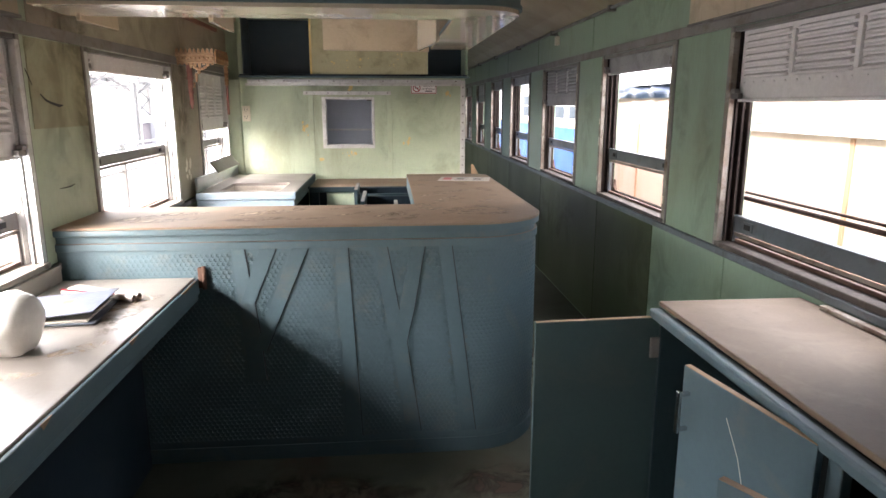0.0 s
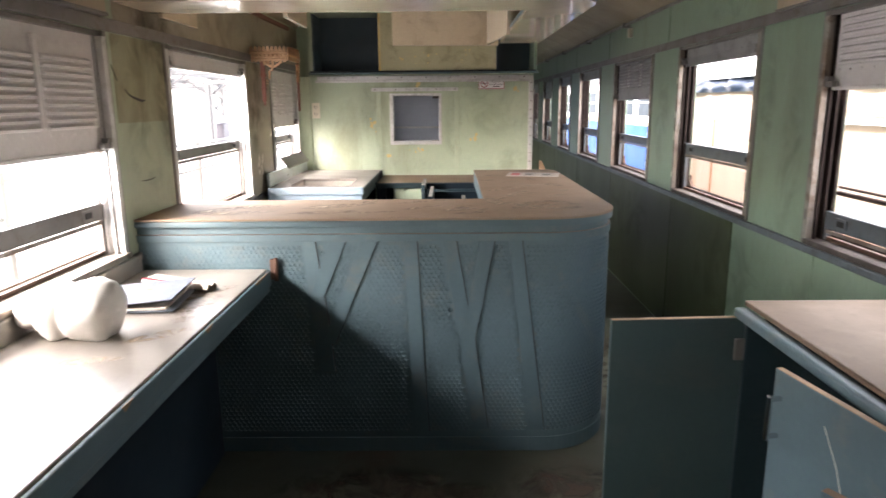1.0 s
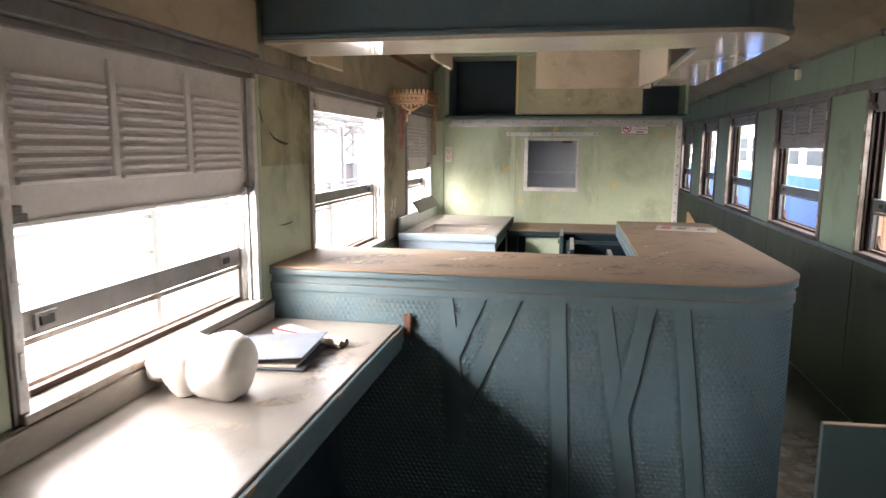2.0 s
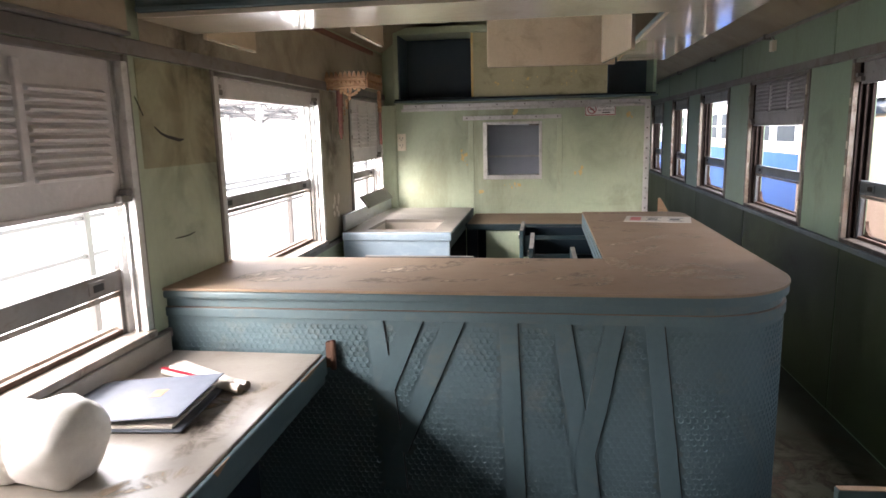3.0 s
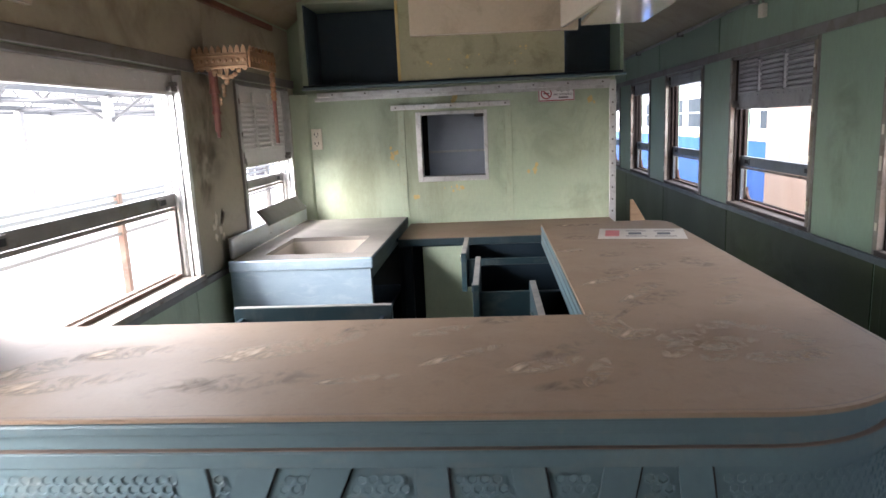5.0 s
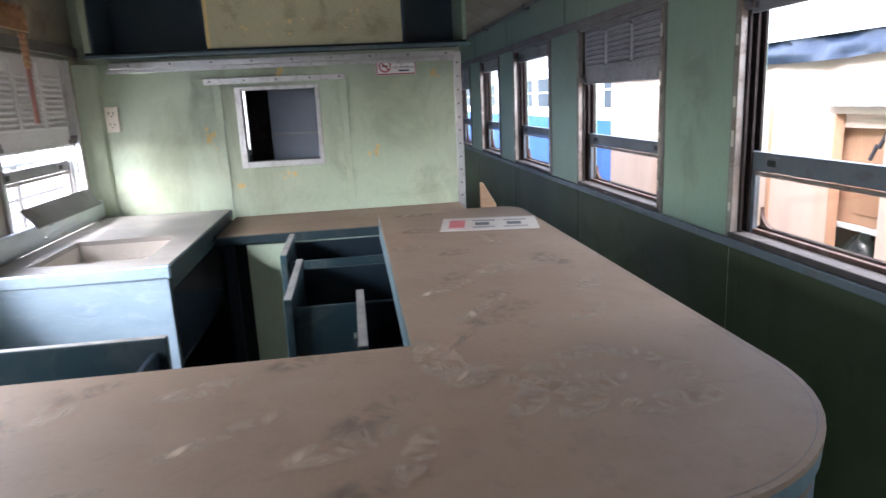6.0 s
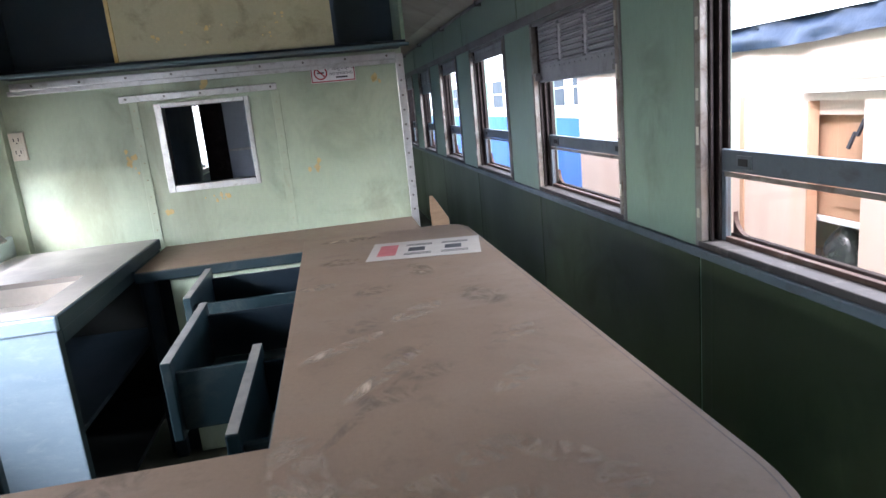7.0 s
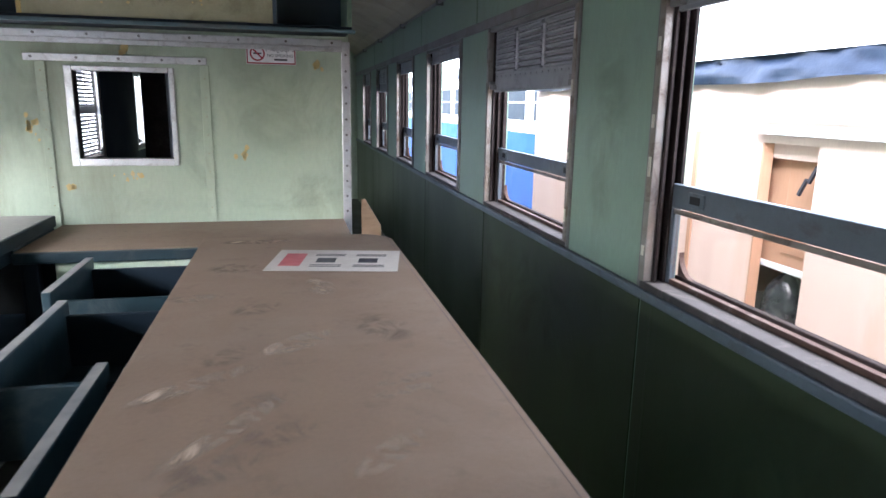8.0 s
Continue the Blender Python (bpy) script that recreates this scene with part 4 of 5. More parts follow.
# ---- behind the bar: sink, bench, shelf, sign, altar shelf ----
sink = thing("sink_unit", (-0.9, 4.9, FZ), "dusty stainless steel sink unit on a dark open cabinet", "sink")
SX0, SX1, SY0, SY1, SZ = -1.235, -0.59, 4.335, 5.63, 0.868
bx0, bx1, by0, by1 = -1.12, -0.7, 4.475, 4.94
for q in ((SX0, SX1, SY0, by0), (SX0, SX1, by1, SY1), (SX0, bx0, by0, by1), (bx1, SX1, by0, by1)):
    part("top_sheet", Build().box(*q, SZ - 0.02, SZ), DUSTSTEEL, sink, "dusty stainless steel top")
b = Build()
b.box(bx0 - 0.004, bx0 - 0.001, by0, by1, SZ - 0.09, SZ - 0.0205).box(bx1 + 0.001, bx1 + 0.004, by0, by1, SZ - 0.09, SZ - 0.0205)
b.box(bx0, bx1, by0 - 0.004, by0 - 0.001, SZ - 0.09, SZ - 0.0205).box(bx0, bx1, by1 + 0.001, by1 + 0.004, SZ - 0.09, SZ - 0.0205).box(bx0, bx1, by0, by1, SZ - 0.094, SZ - 0.09)
part("bowl", b, paint("dusty_bowl", (0.7, 0.65, 0.58), (0.6, 0.54, 0.47), 0.5, metal=0.3, scale=5), sink, "dusty square bowl")
part("lip", Build().box(SX0 - 0.002, SX1 + 0.012, SY0 - 0.02, SY0 - 0.0005, SZ - 0.045, SZ + 0.006, 0.006), STEEL_FRONT, sink, "bent steel lip")
part("lip", Build().box(SX1 + 0.0005, SX1 + 0.012, SY0, SY1, SZ - 0.05, SZ - 0.001, 0.004), BLUE_D, sink)
part("front_sheet", Build().box(SX0, SX1, SY0 - 0.008, SY0 - 0.001, FZ + 0.01, SZ - 0.046, 0.002), STEEL_FRONT, sink, "scratched steel front sheet")
part("post", Build().box(SX1 - 0.035, SX1, SY0, SY0 + 0.035, FZ, SZ - 0.021, 0.003), BLUE_D, sink)
part("post", Build().box(SX1 - 0.035, SX1, SY1 - 0.05, SY1, FZ, SZ - 0.021, 0.003), BLUE_D, sink)
part("shelf", Build().box(SX0, SX1 - 0.04, SY0 + 0.036, SY1 - 0.06, 0.42, 0.44, 0.003), NAVY, sink)
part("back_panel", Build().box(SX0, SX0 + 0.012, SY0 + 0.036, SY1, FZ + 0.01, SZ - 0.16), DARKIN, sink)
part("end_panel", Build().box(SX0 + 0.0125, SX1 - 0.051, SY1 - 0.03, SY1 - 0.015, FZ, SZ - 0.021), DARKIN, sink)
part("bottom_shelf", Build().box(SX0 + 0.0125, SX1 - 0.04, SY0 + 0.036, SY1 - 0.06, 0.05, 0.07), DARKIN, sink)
part("rail", Build().box(SX1 - 0.03, SX1, SY0 + 0.036, SY1 - 0.051, SZ - 0.1, SZ - 0.0515, 0.003), BLUE_D, sink)
part("splashback", Build().box(SX0 - 0.02, SX0 + 0.002, SY0 + 0.05, SY1, SZ + 0.0005, SZ + 0.1, 0.008), STAINLESS, sink, "dull steel splashback")
flap = Matrix.Translation((SX0 + 0.012, 5.1, SZ + 0.132)) @ Matrix.Rotation(radians(52), 4, "Y")
part("hinged_flap", Build().box(-0.05, 0.05, -0.33, 0.36, 0.0, 0.014, 0.004, flap), STEEL, sink, "tilted grey flap lying on the splashback")

bench = thing("side_bench", (0.1, 5.4, FZ), "dusty brown bench top with blue edge along the partition", "counter")
BZ = 0.812
part("worktop", Build().box(SX1 + 0.015, 0.70, 5.13, PART_Y - 0.0125, BZ - 0.022, BZ, 0.004), DUST, bench, "dusty brown top")
part("edge", Build().box(SX1 + 0.015, 0.70, 5.105, 5.1295, BZ - 0.045, BZ - 0.002, 0.005), BLUE_D, bench, "slate-blue edge strip")
part("upstand", Build().box(SX1 - 0.0, SX1 + 0.012, 5.14, 5.6, BZ - 0.02, SZ - 0.052, 0.003), BLUE_D, bench)
for x in (-0.53, 0.66):
    part("leg", Build().box(x - 0.025, x + 0.025, 5.14, 5.19, FZ, BZ - 0.0455, 0.004), NAVY, bench)
part("side_panel", Build().box(SX1 + 0.002, -0.45, 5.2, 5.22, FZ, BZ - 0.023, 0.003), NAVY, bench, "dark navy panel")
part("front_board", Build().box(-0.44, 0.63, 5.132, 5.139, FZ + 0.02, BZ - 0.047, 0.002), GREEN, bench, "pale green board under the bench top")
part("end_board", Build().prism([(0.745, 0.5), (0.745, 0.967), (0.762, 0.967), (0.83, 0.85), (0.84, 0.5)], "y", 5.29, 5.31, 0.002), PLY, bench, "raw wooden end bracket")
part("end_rail", Build().box(0.7005, 0.745, 5.2, 5.6, 0.5, 0.53, 0.003), PLY, bench)

# overhead shelf on the partition
shelf = thing("wall_cabinet", (-0.2, 5.55, 1.67), "green wall cabinet with dark open bays and one sliding panel", "cabinet")
CX0, CX1, CY, CZ0, CZ1 = -1.125, 0.722, 5.385, 1.695, 2.175
part("bottom", Build().box(CX0, CX1, CY, PART_Y - 0.001, CZ0 - 0.012, CZ0, 0.002), NAVY, shelf)
part("nosing", Build().box(CX0 - 0.004, CX1 + 0.014, CY - 0.014, CY + 0.02, CZ0 - 0.028, CZ0 - 0.0125, 0.004), BLUE, shelf, "blue edge strip")
part("batten", Build().box(CX0, CX1 - 0.02, PART_Y - 0.03, PART_Y - 0.001, CZ0 - 0.06, CZ0 - 0.0285, 0.003), ALU, shelf, "riveted aluminium batten")
part("batten", Build().box(CX0 - 0.02, CX1 - 0.02, PART_Y - 0.016, PART_Y - 0.001, CZ0 - 0.082, CZ0 - 0.0605, 0.003), ALU, shelf, "riveted aluminium batten")
for k in range(9):
    rivet(CX0 + 0.1 + k * 0.21, PART_Y - 0.031, CZ0 - 0.044, 0.006, shelf)
part("side", Build().prism([(CY, CZ0 + 0.0005), (CY, CZ1 - 0.02), (CY + 0.02, CZ1 + 0.005), (PART_Y - 0.001, CZ1 + 0.005), (PART_Y - 0.001, CZ0 + 0.0005)], "x", CX0, CX0 + 0.03, 0.004), GREEN, shelf)
part("side", Build().box(CX1 - 0.02, CX1, CY, PART_Y - 0.001, CZ0 + 0.0005, CZ1 + 0.11, 0.003), GREEN_B, shelf)
part("top", Build().box(CX0 + 0.0305, CX1 - 0.0205, CY, PART_Y - 0.001, CZ1 - 0.03, CZ1 + 0.02, 0.006), GREEN, shelf)
# slate blue darkened, so the shade of the open bays is in the paint
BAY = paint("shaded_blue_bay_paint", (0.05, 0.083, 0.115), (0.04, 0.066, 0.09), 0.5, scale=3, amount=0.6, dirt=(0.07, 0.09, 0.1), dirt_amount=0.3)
part("inside", Build().box(CX0 + 0.031, CX1 - 0.021, PART_Y - 0.02, PART_Y - 0.002, CZ0 + 0.001, CZ1 - 0.031).box(CX0 + 0.031, CX0 + 0.04, CY + 0.012, PART_Y - 0.0205, CZ0 + 0.001, CZ1 - 0.031), BAY, shelf, "blue bay with its shade painted in")
part("sliding_panel", Build().box(-0.545, 0.395, CY + 0.02, CY + 0.036, CZ0 + 0.001, CZ1 - 0.031, 0.003), OLIVE, shelf, "olive sliding panel")
part("panel_edge", Build().box(-0.562, -0.5455, CY + 0.016, CY + 0.038, CZ0 + 0.001, CZ1 - 0.031, 0.002), YELLOW, shelf, "worn ochre edge")
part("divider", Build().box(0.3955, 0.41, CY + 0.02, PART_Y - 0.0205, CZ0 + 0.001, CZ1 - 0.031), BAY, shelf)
for _ in range(26):
    x, z, r = random.uniform(-0.4, 0.2), CZ0 + random.uniform(0.05, 0.16), random.uniform(0.002, 0.008)
    fl = Build().prism([(x + r * random.uniform(0.6, 1.4) * math.cos(a), z + r * math.sin(a)) for a in (k * math.tau / 6 for k in range(6))], "y", CY + 0.0185, CY + 0.0205)
    part("primer_flake", fl, YELLOW, shelf)

# no-smoking plate
sign = thing("no_smoking_sign", (0.37, PART_Y, 1.55), "white no-smoking plate with red border and red symbol", "sign")
sx0, sx1, sz0, sz1 = 0.265, 0.489, 1.547, 1.643
plate = part("plate", Build().box(sx0, sx1, PART_Y - 0.005, PART_Y - 0.0005, sz0, sz1, 0.001), WHITE, sign)
yb = PART_Y - 0.0058
b = Build()
for q in ((sx0 + 0.002, sx1 - 0.002, sz0 + 0.002, sz0 + 0.008), (sx0 + 0.002, sx1 - 0.002, sz1 - 0.007, sz1 - 0.002), (sx0 + 0.002, sx0 + 0.007, sz0 + 0.007, sz1 - 0.007), (sx1 - 0.007, sx1 - 0.002, sz0 + 0.007, sz1 - 0.007)):
    b.box(q[0], q[1], yb, yb + 0.0007, q[2], q[3])
part("border", b, RED, plate, "red printed border")
b = Build()
cx, cz = sx0 + 0.05, (sz0 + sz1) / 2
N = 28
for i in range(N):
    a0, a1 = i * math.tau / N, (i + 1) * math.tau / N
    b.prism([(cx + r * math.cos(a), cz + r * math.sin(a)) for r, a in ((0.034, a0), (0.034, a1), (0.027, a1), (0.027, a0))], "y", yb, yb + 0.0007)
b.prism([(cx - 0.024, cz + 0.019), (cx - 0.019, cz + 0.024), (cx + 0.024, cz - 0.019), (cx + 0.019, cz - 0.024)], "y", yb - 0.0006, yb)
part("prohibition_ring", b, RED, plate, "red ring with bar")
part("cigarette", Build().box(cx - 0.018, cx + 0.018, yb, yb + 0.0007, cz - 0.003, cz + 0.004), INK, plate)
part("print_bar", Build().box(cx + 0.075, sx1 - 0.04, yb, yb + 0.0007, cz - 0.030, cz - 0.022), INK, plate, "small dark print")
for words, size, up in (("ห้ามสูบบุหรี่", 0.030, 0.012), ("NO SMOKING", 0.0185, -0.014)):
    curve = bpy.data.curves.new("sign_text", "FONT")
    curve.body, curve.size, curve.align_x, curve.extrude = words, size, "CENTER", 0.0002
    txt = new("text", curve)
    txt.data.materials.append(INK)
    txt.parent = sign
    txt.matrix_local = Matrix.Translation(Vector((cx + 0.103, yb, cz + up)) - sign.location) @ Matrix.Rotation(radians(90), 4, "X")

sock = thing("wall_socket", (-1.15, PART_Y, 1.31), "ivory double wall socket", "socket")
part("plate", Build().box(-1.185, -1.117, PART_Y - 0.012, PART_Y - 0.0005, 1.313, 1.445, 0.003), PLASTIC, sock)
for z in (1.35, 1.408):
    o = part("outlet", Build().box(-1.172, -1.13, PART_Y - 0.015, PART_Y - 0.0125, z - 0.021, z + 0.021, 0.001), PLASTIC, sock)
    part("slots", Build().box(-1.165, -1.161, PART_Y - 0.016, PART_Y - 0.0152, z - 0.004, z + 0.012).box(-1.143, -1.139, PART_Y - 0.016, PART_Y - 0.0152, z - 0.004, z + 0.012).box(-1.154, -1.148, PART_Y - 0.016, PART_Y - 0.0152, z - 0.015, z - 0.009), BLACK, o)

# gilded altar shelf hung on the platform wall
alt = thing("altar_shelf", (-1.2, 4.45, 1.45), "small carved altar shelf with gilded front, fixed to the wall", "shelf")
AX0, AX1, AY0, AY1, AZ = XL + 0.005, -1.043, 4.28, 4.62, 1.785
part("board", Build().box(AX0, AX1, AY0 + 0.012, AY1, AZ - 0.045, AZ - 0.03, 0.003), CARVED, alt)
part("gilded_front", Build().box(AX0, AX1, AY0, AY0 + 0.0115, AZ - 0.075, AZ - 0.012, 0.003), GOLD, alt, "gilded carved front board")
gi = Build()
for k in range(9):
    x = AX0 + 0.014 + k * (AX1 - AX0 - 0.028) / 8
    gi.prism([(x - 0.012, AZ - 0.0115), (x - 0.008, AZ + 0.008), (x, AZ + 0.02), (x + 0.008, AZ + 0.008), (x + 0.012, AZ - 0.0115)], "y", AY0 + 0.001, AY0 + 0.009, 0.001)
    gi.prism([(x - 0.012, AZ - 0.0755), (x - 0.006, AZ - 0.085 - 0.02 * (k in (3, 4, 5))), (x + 0.006, AZ - 0.085 - 0.02 * (k in (3, 4, 5))), (x + 0.012, AZ - 0.0755)], "y", AY0 + 0.001, AY0 + 0.009, 0.001)
    gi.ball((x, AY0 - 0.001, AZ - 0.043), 0.009, (1, 0.6, 1), 8)
for zz in (AZ - 0.066, AZ - 0.022):
    gi.rod((AX0, AY0 - 0.001, zz), (AX1, AY0 - 0.001, zz), 0.004, 6)
tagged(part("carving", gi, GOLD, alt), "gilded carving", kind="stuff")
GILT_BROWN = paint("worn_gilt_on_brown_wood", (0.26, 0.12, 0.06), (0.42, 0.25, 0.12), 0.5, metal=0.2, scale=40, amount=0.9)
side_board = part("side_board", Build().box(AX1 + 0.0005, AX1 + 0.012, AY0 + 0.005, AY1, AZ - 0.075, AZ - 0.005, 0.003), GILT_BROWN, alt, "brown carved side board with worn gilt")
gs = Build()
for k in range(8):
    y = AY0 + 0.03 + k * (AY1 - AY0 - 0.05) / 7
    gs.prism([(y - 0.015, AZ - 0.0045), (y - 0.01, AZ + 0.008), (y, AZ + 0.016), (y + 0.01, AZ + 0.008), (y + 0.015, AZ - 0.0045)], "x", AX1 + 0.002, AX1 + 0.01, 0.001)
    gs.ball((AX1 + 0.0125, y, AZ - 0.04), 0.012, (0.5, 1, 1), 8)
tagged(part("carving", gs, GILT_BROWN, side_board), "carved crest and beads", kind="stuff")
droop = Build()
for k in range(7):
    u = k / 6
    droop.ball((AX0 + 0.10 + 0.1 * u, AY0 + 0.004, AZ - 0.085 - 0.028 * math.sin(math.pi * u)), 0.011, (1.2, 0.5, 1), 8)
part("festoon", droop, GOLD, alt, "gilded festoon under the front board", smooth=True)
post = Build()
for z0, z1, ra0 in ((0.076, 0.16, 0.019), (0.16, 0.175, 0.023), (0.175, 0.25, 0.016), (0.25, 0.262, 0.02), (0.262, 0.335, 0.014), (0.335, 0.36, 0.008)):
    post.rod((AX0 + 0.075, AY0 + 0.03, AZ - z0), (AX0 + 0.075, AY0 + 0.03, AZ - z1), ra0, 12)
part("bracket", post, CARVED, alt, "wine-red turned hanging bracket")
gb = Build()
for k in range(7):
    gb.ball((AX0 + 0.135 - 0.006 * k + 0.006 * math.sin(k * 2.1), AY0 + 0.03, AZ - 0.11 - k * 0.018), 0.013 - 0.001 * k, (1, 0.5, 1.2), 8)
part("scroll", gb, GOLD, alt, "gilded scrollwork", smooth=True)
pendant = Build()
for k in range(6):
    pendant.ball((AX1 - 0.004, AY1 - 0.02, AZ - 0.088 - k * 0.021), 0.016 - 0.001 * (k % 2), (1, 0.8, 1), 8)
part("pendant", pendant, GILT_BROWN, alt, "carved pendant", smooth=True)
part("rod", Build().rod((AX1 - 0.004, AY1 - 0.02, AZ - 0.205), (AX1 - 0.004, AY1 - 0.02, AZ - 0.4), 0.009), CARVED, alt, "thin dark red rod")

# ---- hanging cabinet over the bar ----
HZ = 1.808
oc = thing("hanging_cabinet", (-0.2, 2.8, HZ), "blue-fronted hanging cabinet over the bar with glossy cream underside", "cabinet")
OX1, OR = 0.61, 0.22


def over_outline(inset, back=4.34, inner_x=0.345, inner_y=2.80):
    f, x1, r = 2.455 + inset, OX1 - inset, OR - inset
    return [(XL + 0.034, f)] + arc_pts(x1 - r, f + r, r, -90, 0, 14) + [(x1, back), (inner_x, back), (inner_x, inner_y), (XL + 0.034, inner_y)]


part("underside", Build().prism(over_outline(0.012), "z", HZ, HZ + 0.016, 0.003), CREAM, oc, "glossy cream enamel underside")
part("lip", Build().prism(over_outline(0.0), "z", HZ + 0.0165, HZ + 0.034, 0.004), BLUE, oc)


def strip(inset0, inset1, z0, z1):
    def line(i):
        f, x1, r = 2.455 + i, OX1 - i, OR - i
        return [(XL + 0.034, f)] + arc_pts(x1 - r, f + r, r, -90, 0, 14) + [(x1, 4.34)]
    return Build().prism(line(inset0) + line(inset1)[::-1], "z", z0, z1)


part("fascia", strip(0.008, 0.03, HZ + 0.0345, 2.2), BLUE, oc, "slate-blue fascia")
part("end_board", Build().box(0.345, OX1 - 0.031, 4.32, 4.34, HZ + 0.0345, 2.2, 0.003), BEIGE, oc)
part("rear_frame", Build().box(XL + 0.034, 0.345, 2.785, 2.80, 2.12, 2.2, 0.003).box(0.345, 0.36, 2.80, 4.3, 2.12, 2.2, 0.003), CREAM, oc)
for x in (-1.235, -0.70, -0.165, 0.33):
    part("divider", Build().box(x - 0.01, x + 0.01, 2.49, 2.80, HZ + 0.0345, 2.12, 0.002), CREAM, oc)
part("roof_board", Build().box(XL + 0.034, 0.36, 2.49, 2.785, 2.1995, 2.21).box(0.36, OX1 - 0.031, 2.7, 4.32, 2.1995, 2.21), BEIGE, oc)


def cab_door(hx, hy, deg, w, label, handle_at=0.94, mat=None):
    """A door hung on the upright line (hx, hy), turned from the +x direction."""
    m = Matrix.Translation((hx, hy, 0)) @ Matrix.Rotation(radians(deg), 4, "Z")
    d = part("door", Build().box(0.004, w, -0.009, 0.009, HZ - 0.012, 2.115, 0.003, m), mat or BEIGE, oc, label)
    h = Build()
    a = w * handle_at
    for z in (1.88, 1.96):
        h.box(a - 0.005, a + 0.005, -0.03, -0.0095, z - 0.005, z + 0.005, 0, m)
    h.box(a - 0.006, a + 0.006, -0.036, -0.0301, 1.87, 1.97, 0.002, m)
    part("handle", h, CHROME, d, "small chrome pull handle")
    e = part("edge", Build().box(0.006, w - 0.002, -0.0085, 0.0085, HZ - 0.0165, HZ - 0.0125, 0, m), CREAM, d)
    return d


cab_door(-1.225, 2.81, 90, 0.41, "open beige door")
cab_door(-0.69, 2.81, 90, 0.41, "open beige door")
cab_door(0.335, 4.33, 186, 0.69, "open beige door", 0.9)
cab_door(0.335, 3.62, 97, 0.62, "cream door standing ajar", 0.94, CREAM)

# ---- folding table on the platform side ----
tab = thing("wall_table", (-1.0, 1.0, FZ), "dusty cream laminate wall table with chipped blue edge", "table")
TZ, TX = 0.762, -0.75
part("tabletop", Build().box(XL + 0.03, TX, -1.6, 2.495, TZ - 0.02, TZ, 0.004), TABLE, tab, "dusty cream laminate top")
part("edge", Build().box(TX + 0.0005, TX + 0.014, -1.6, 2.5, TZ - 0.07, TZ - 0.006, 0.004), BLUE, tab, "chipped slate-blue edge")
part("lower_edge", Build().box(TX - 0.018, TX + 0.006, -1.6, 2.5, TZ - 0.098, TZ - 0.0705, 0.004), BLUE, tab)
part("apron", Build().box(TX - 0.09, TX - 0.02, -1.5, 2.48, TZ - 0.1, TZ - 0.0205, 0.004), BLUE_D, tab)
y = -1.0
while y < 2.3:
    ln = random.uniform(0.04, 0.22)
    ch = Build().prism([(y, TZ - 0.004), (y + ln * 0.2, TZ - 0.012 - random.uniform(0, 0.01)), (y + ln * 0.7, TZ - 0.011), (y + ln, TZ - 0.004)], "x", TX + 0.013, TX + 0.0155)
    part("chip", ch, PLY, tab, "bare wood where paint has chipped")
    y += ln + random.uniform(0.1, 0.5)
# near-black board closes the table's underside in place of its shade
part("front_board", Build().box(TX - 0.26, TX - 0.24, -1.6, 2.49, FZ, TZ - 0.021, 0.003), NAVY, tab)
for y in (-1.4, 0.3, 1.2):
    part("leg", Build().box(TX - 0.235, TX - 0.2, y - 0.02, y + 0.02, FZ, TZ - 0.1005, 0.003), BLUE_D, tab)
part("wall_batten", Build().box(XL + 0.002, XL + 0.0295, -1.6, 2.49, TZ - 0.03, TZ + 0.068, 0.006), paint("dusty_pale_grey_board", (0.40, 0.375, 0.33), (0.31, 0.285, 0.245), 0.55, scale=5, amount=0.8, dirt=(0.2, 0.16, 0.12), dirt_amount=0.5, dirt_scale=7, stretch=(1, 0.4, 1)), tab, "dusty pale grey wall batten")
k = 0
for cx, cy, le, wi, an in ((-0.86, 2.0, 0.16, 0.06, 1.2), (-0.9, 2.12, 0.18, 0.05, 0.9), (-0.83, 1.9, 0.14, 0.05, 1.4), (-0.85, 1.7, 0.12, 0.04, 0.7), (-1.05, 1.3, 0.1, 0.06, 0.4), (-0.95, 1.5, 0.1, 0.03, 0.2), (-0.9, 1.1, 0.12, 0.06, 0.9)):
    k += 1
    ob = part("wiped_patch", Build().quad((-le, -wi, 0), (le, -wi, 0), (le, wi, 0), (-le, wi, 0)), DARK_SMEAR if k % 2 else PALE_SMEAR, tab, "grey-brown wiped mark")
    ob.matrix_local = Matrix.Translation(-tab.location) @ Matrix.Translation((cx, cy, TZ + 0.0003 + 0.0002 * k)) @ Matrix.Rotation(an, 4, "Z")
    ob.data.transform(Matrix.Translation(tab.location))

# things on the table
fo = thing("folder", (-1.1, 2.06, TZ), "grey-blue leatherette folder with gilt stamp", "folder")
fm = Matrix.Translation((-1.09, 2.032, TZ + 0.0045)) @ Matrix.Rotation(radians(5), 4, "Z")
part("back_cover", Build().box(-0.175, 0.18, -0.14, 0.14, 0, 0.004, 0.0015, fm), FOLDER, fo)
part("paper_block", Build().box(-0.17, 0.155, -0.13, 0.13, 0.0042, 0.012, 0.001, fm), PAPER, fo)
fc = fm @ Matrix.Translation((-0.175, 0, 0.0122)) @ Matrix.Rotation(radians(-4.5), 4, "Y")
cov = part("cover", Build().box(0, 0.355, -0.142, 0.138, 0, 0.004, 0.0015, fc), FOLDER, fo)
part("stamp", Build().box(0.21, 0.245, -0.01, 0.04, 0.0041, 0.0046, 0, fc), GOLD, cov, "gilt stamp")

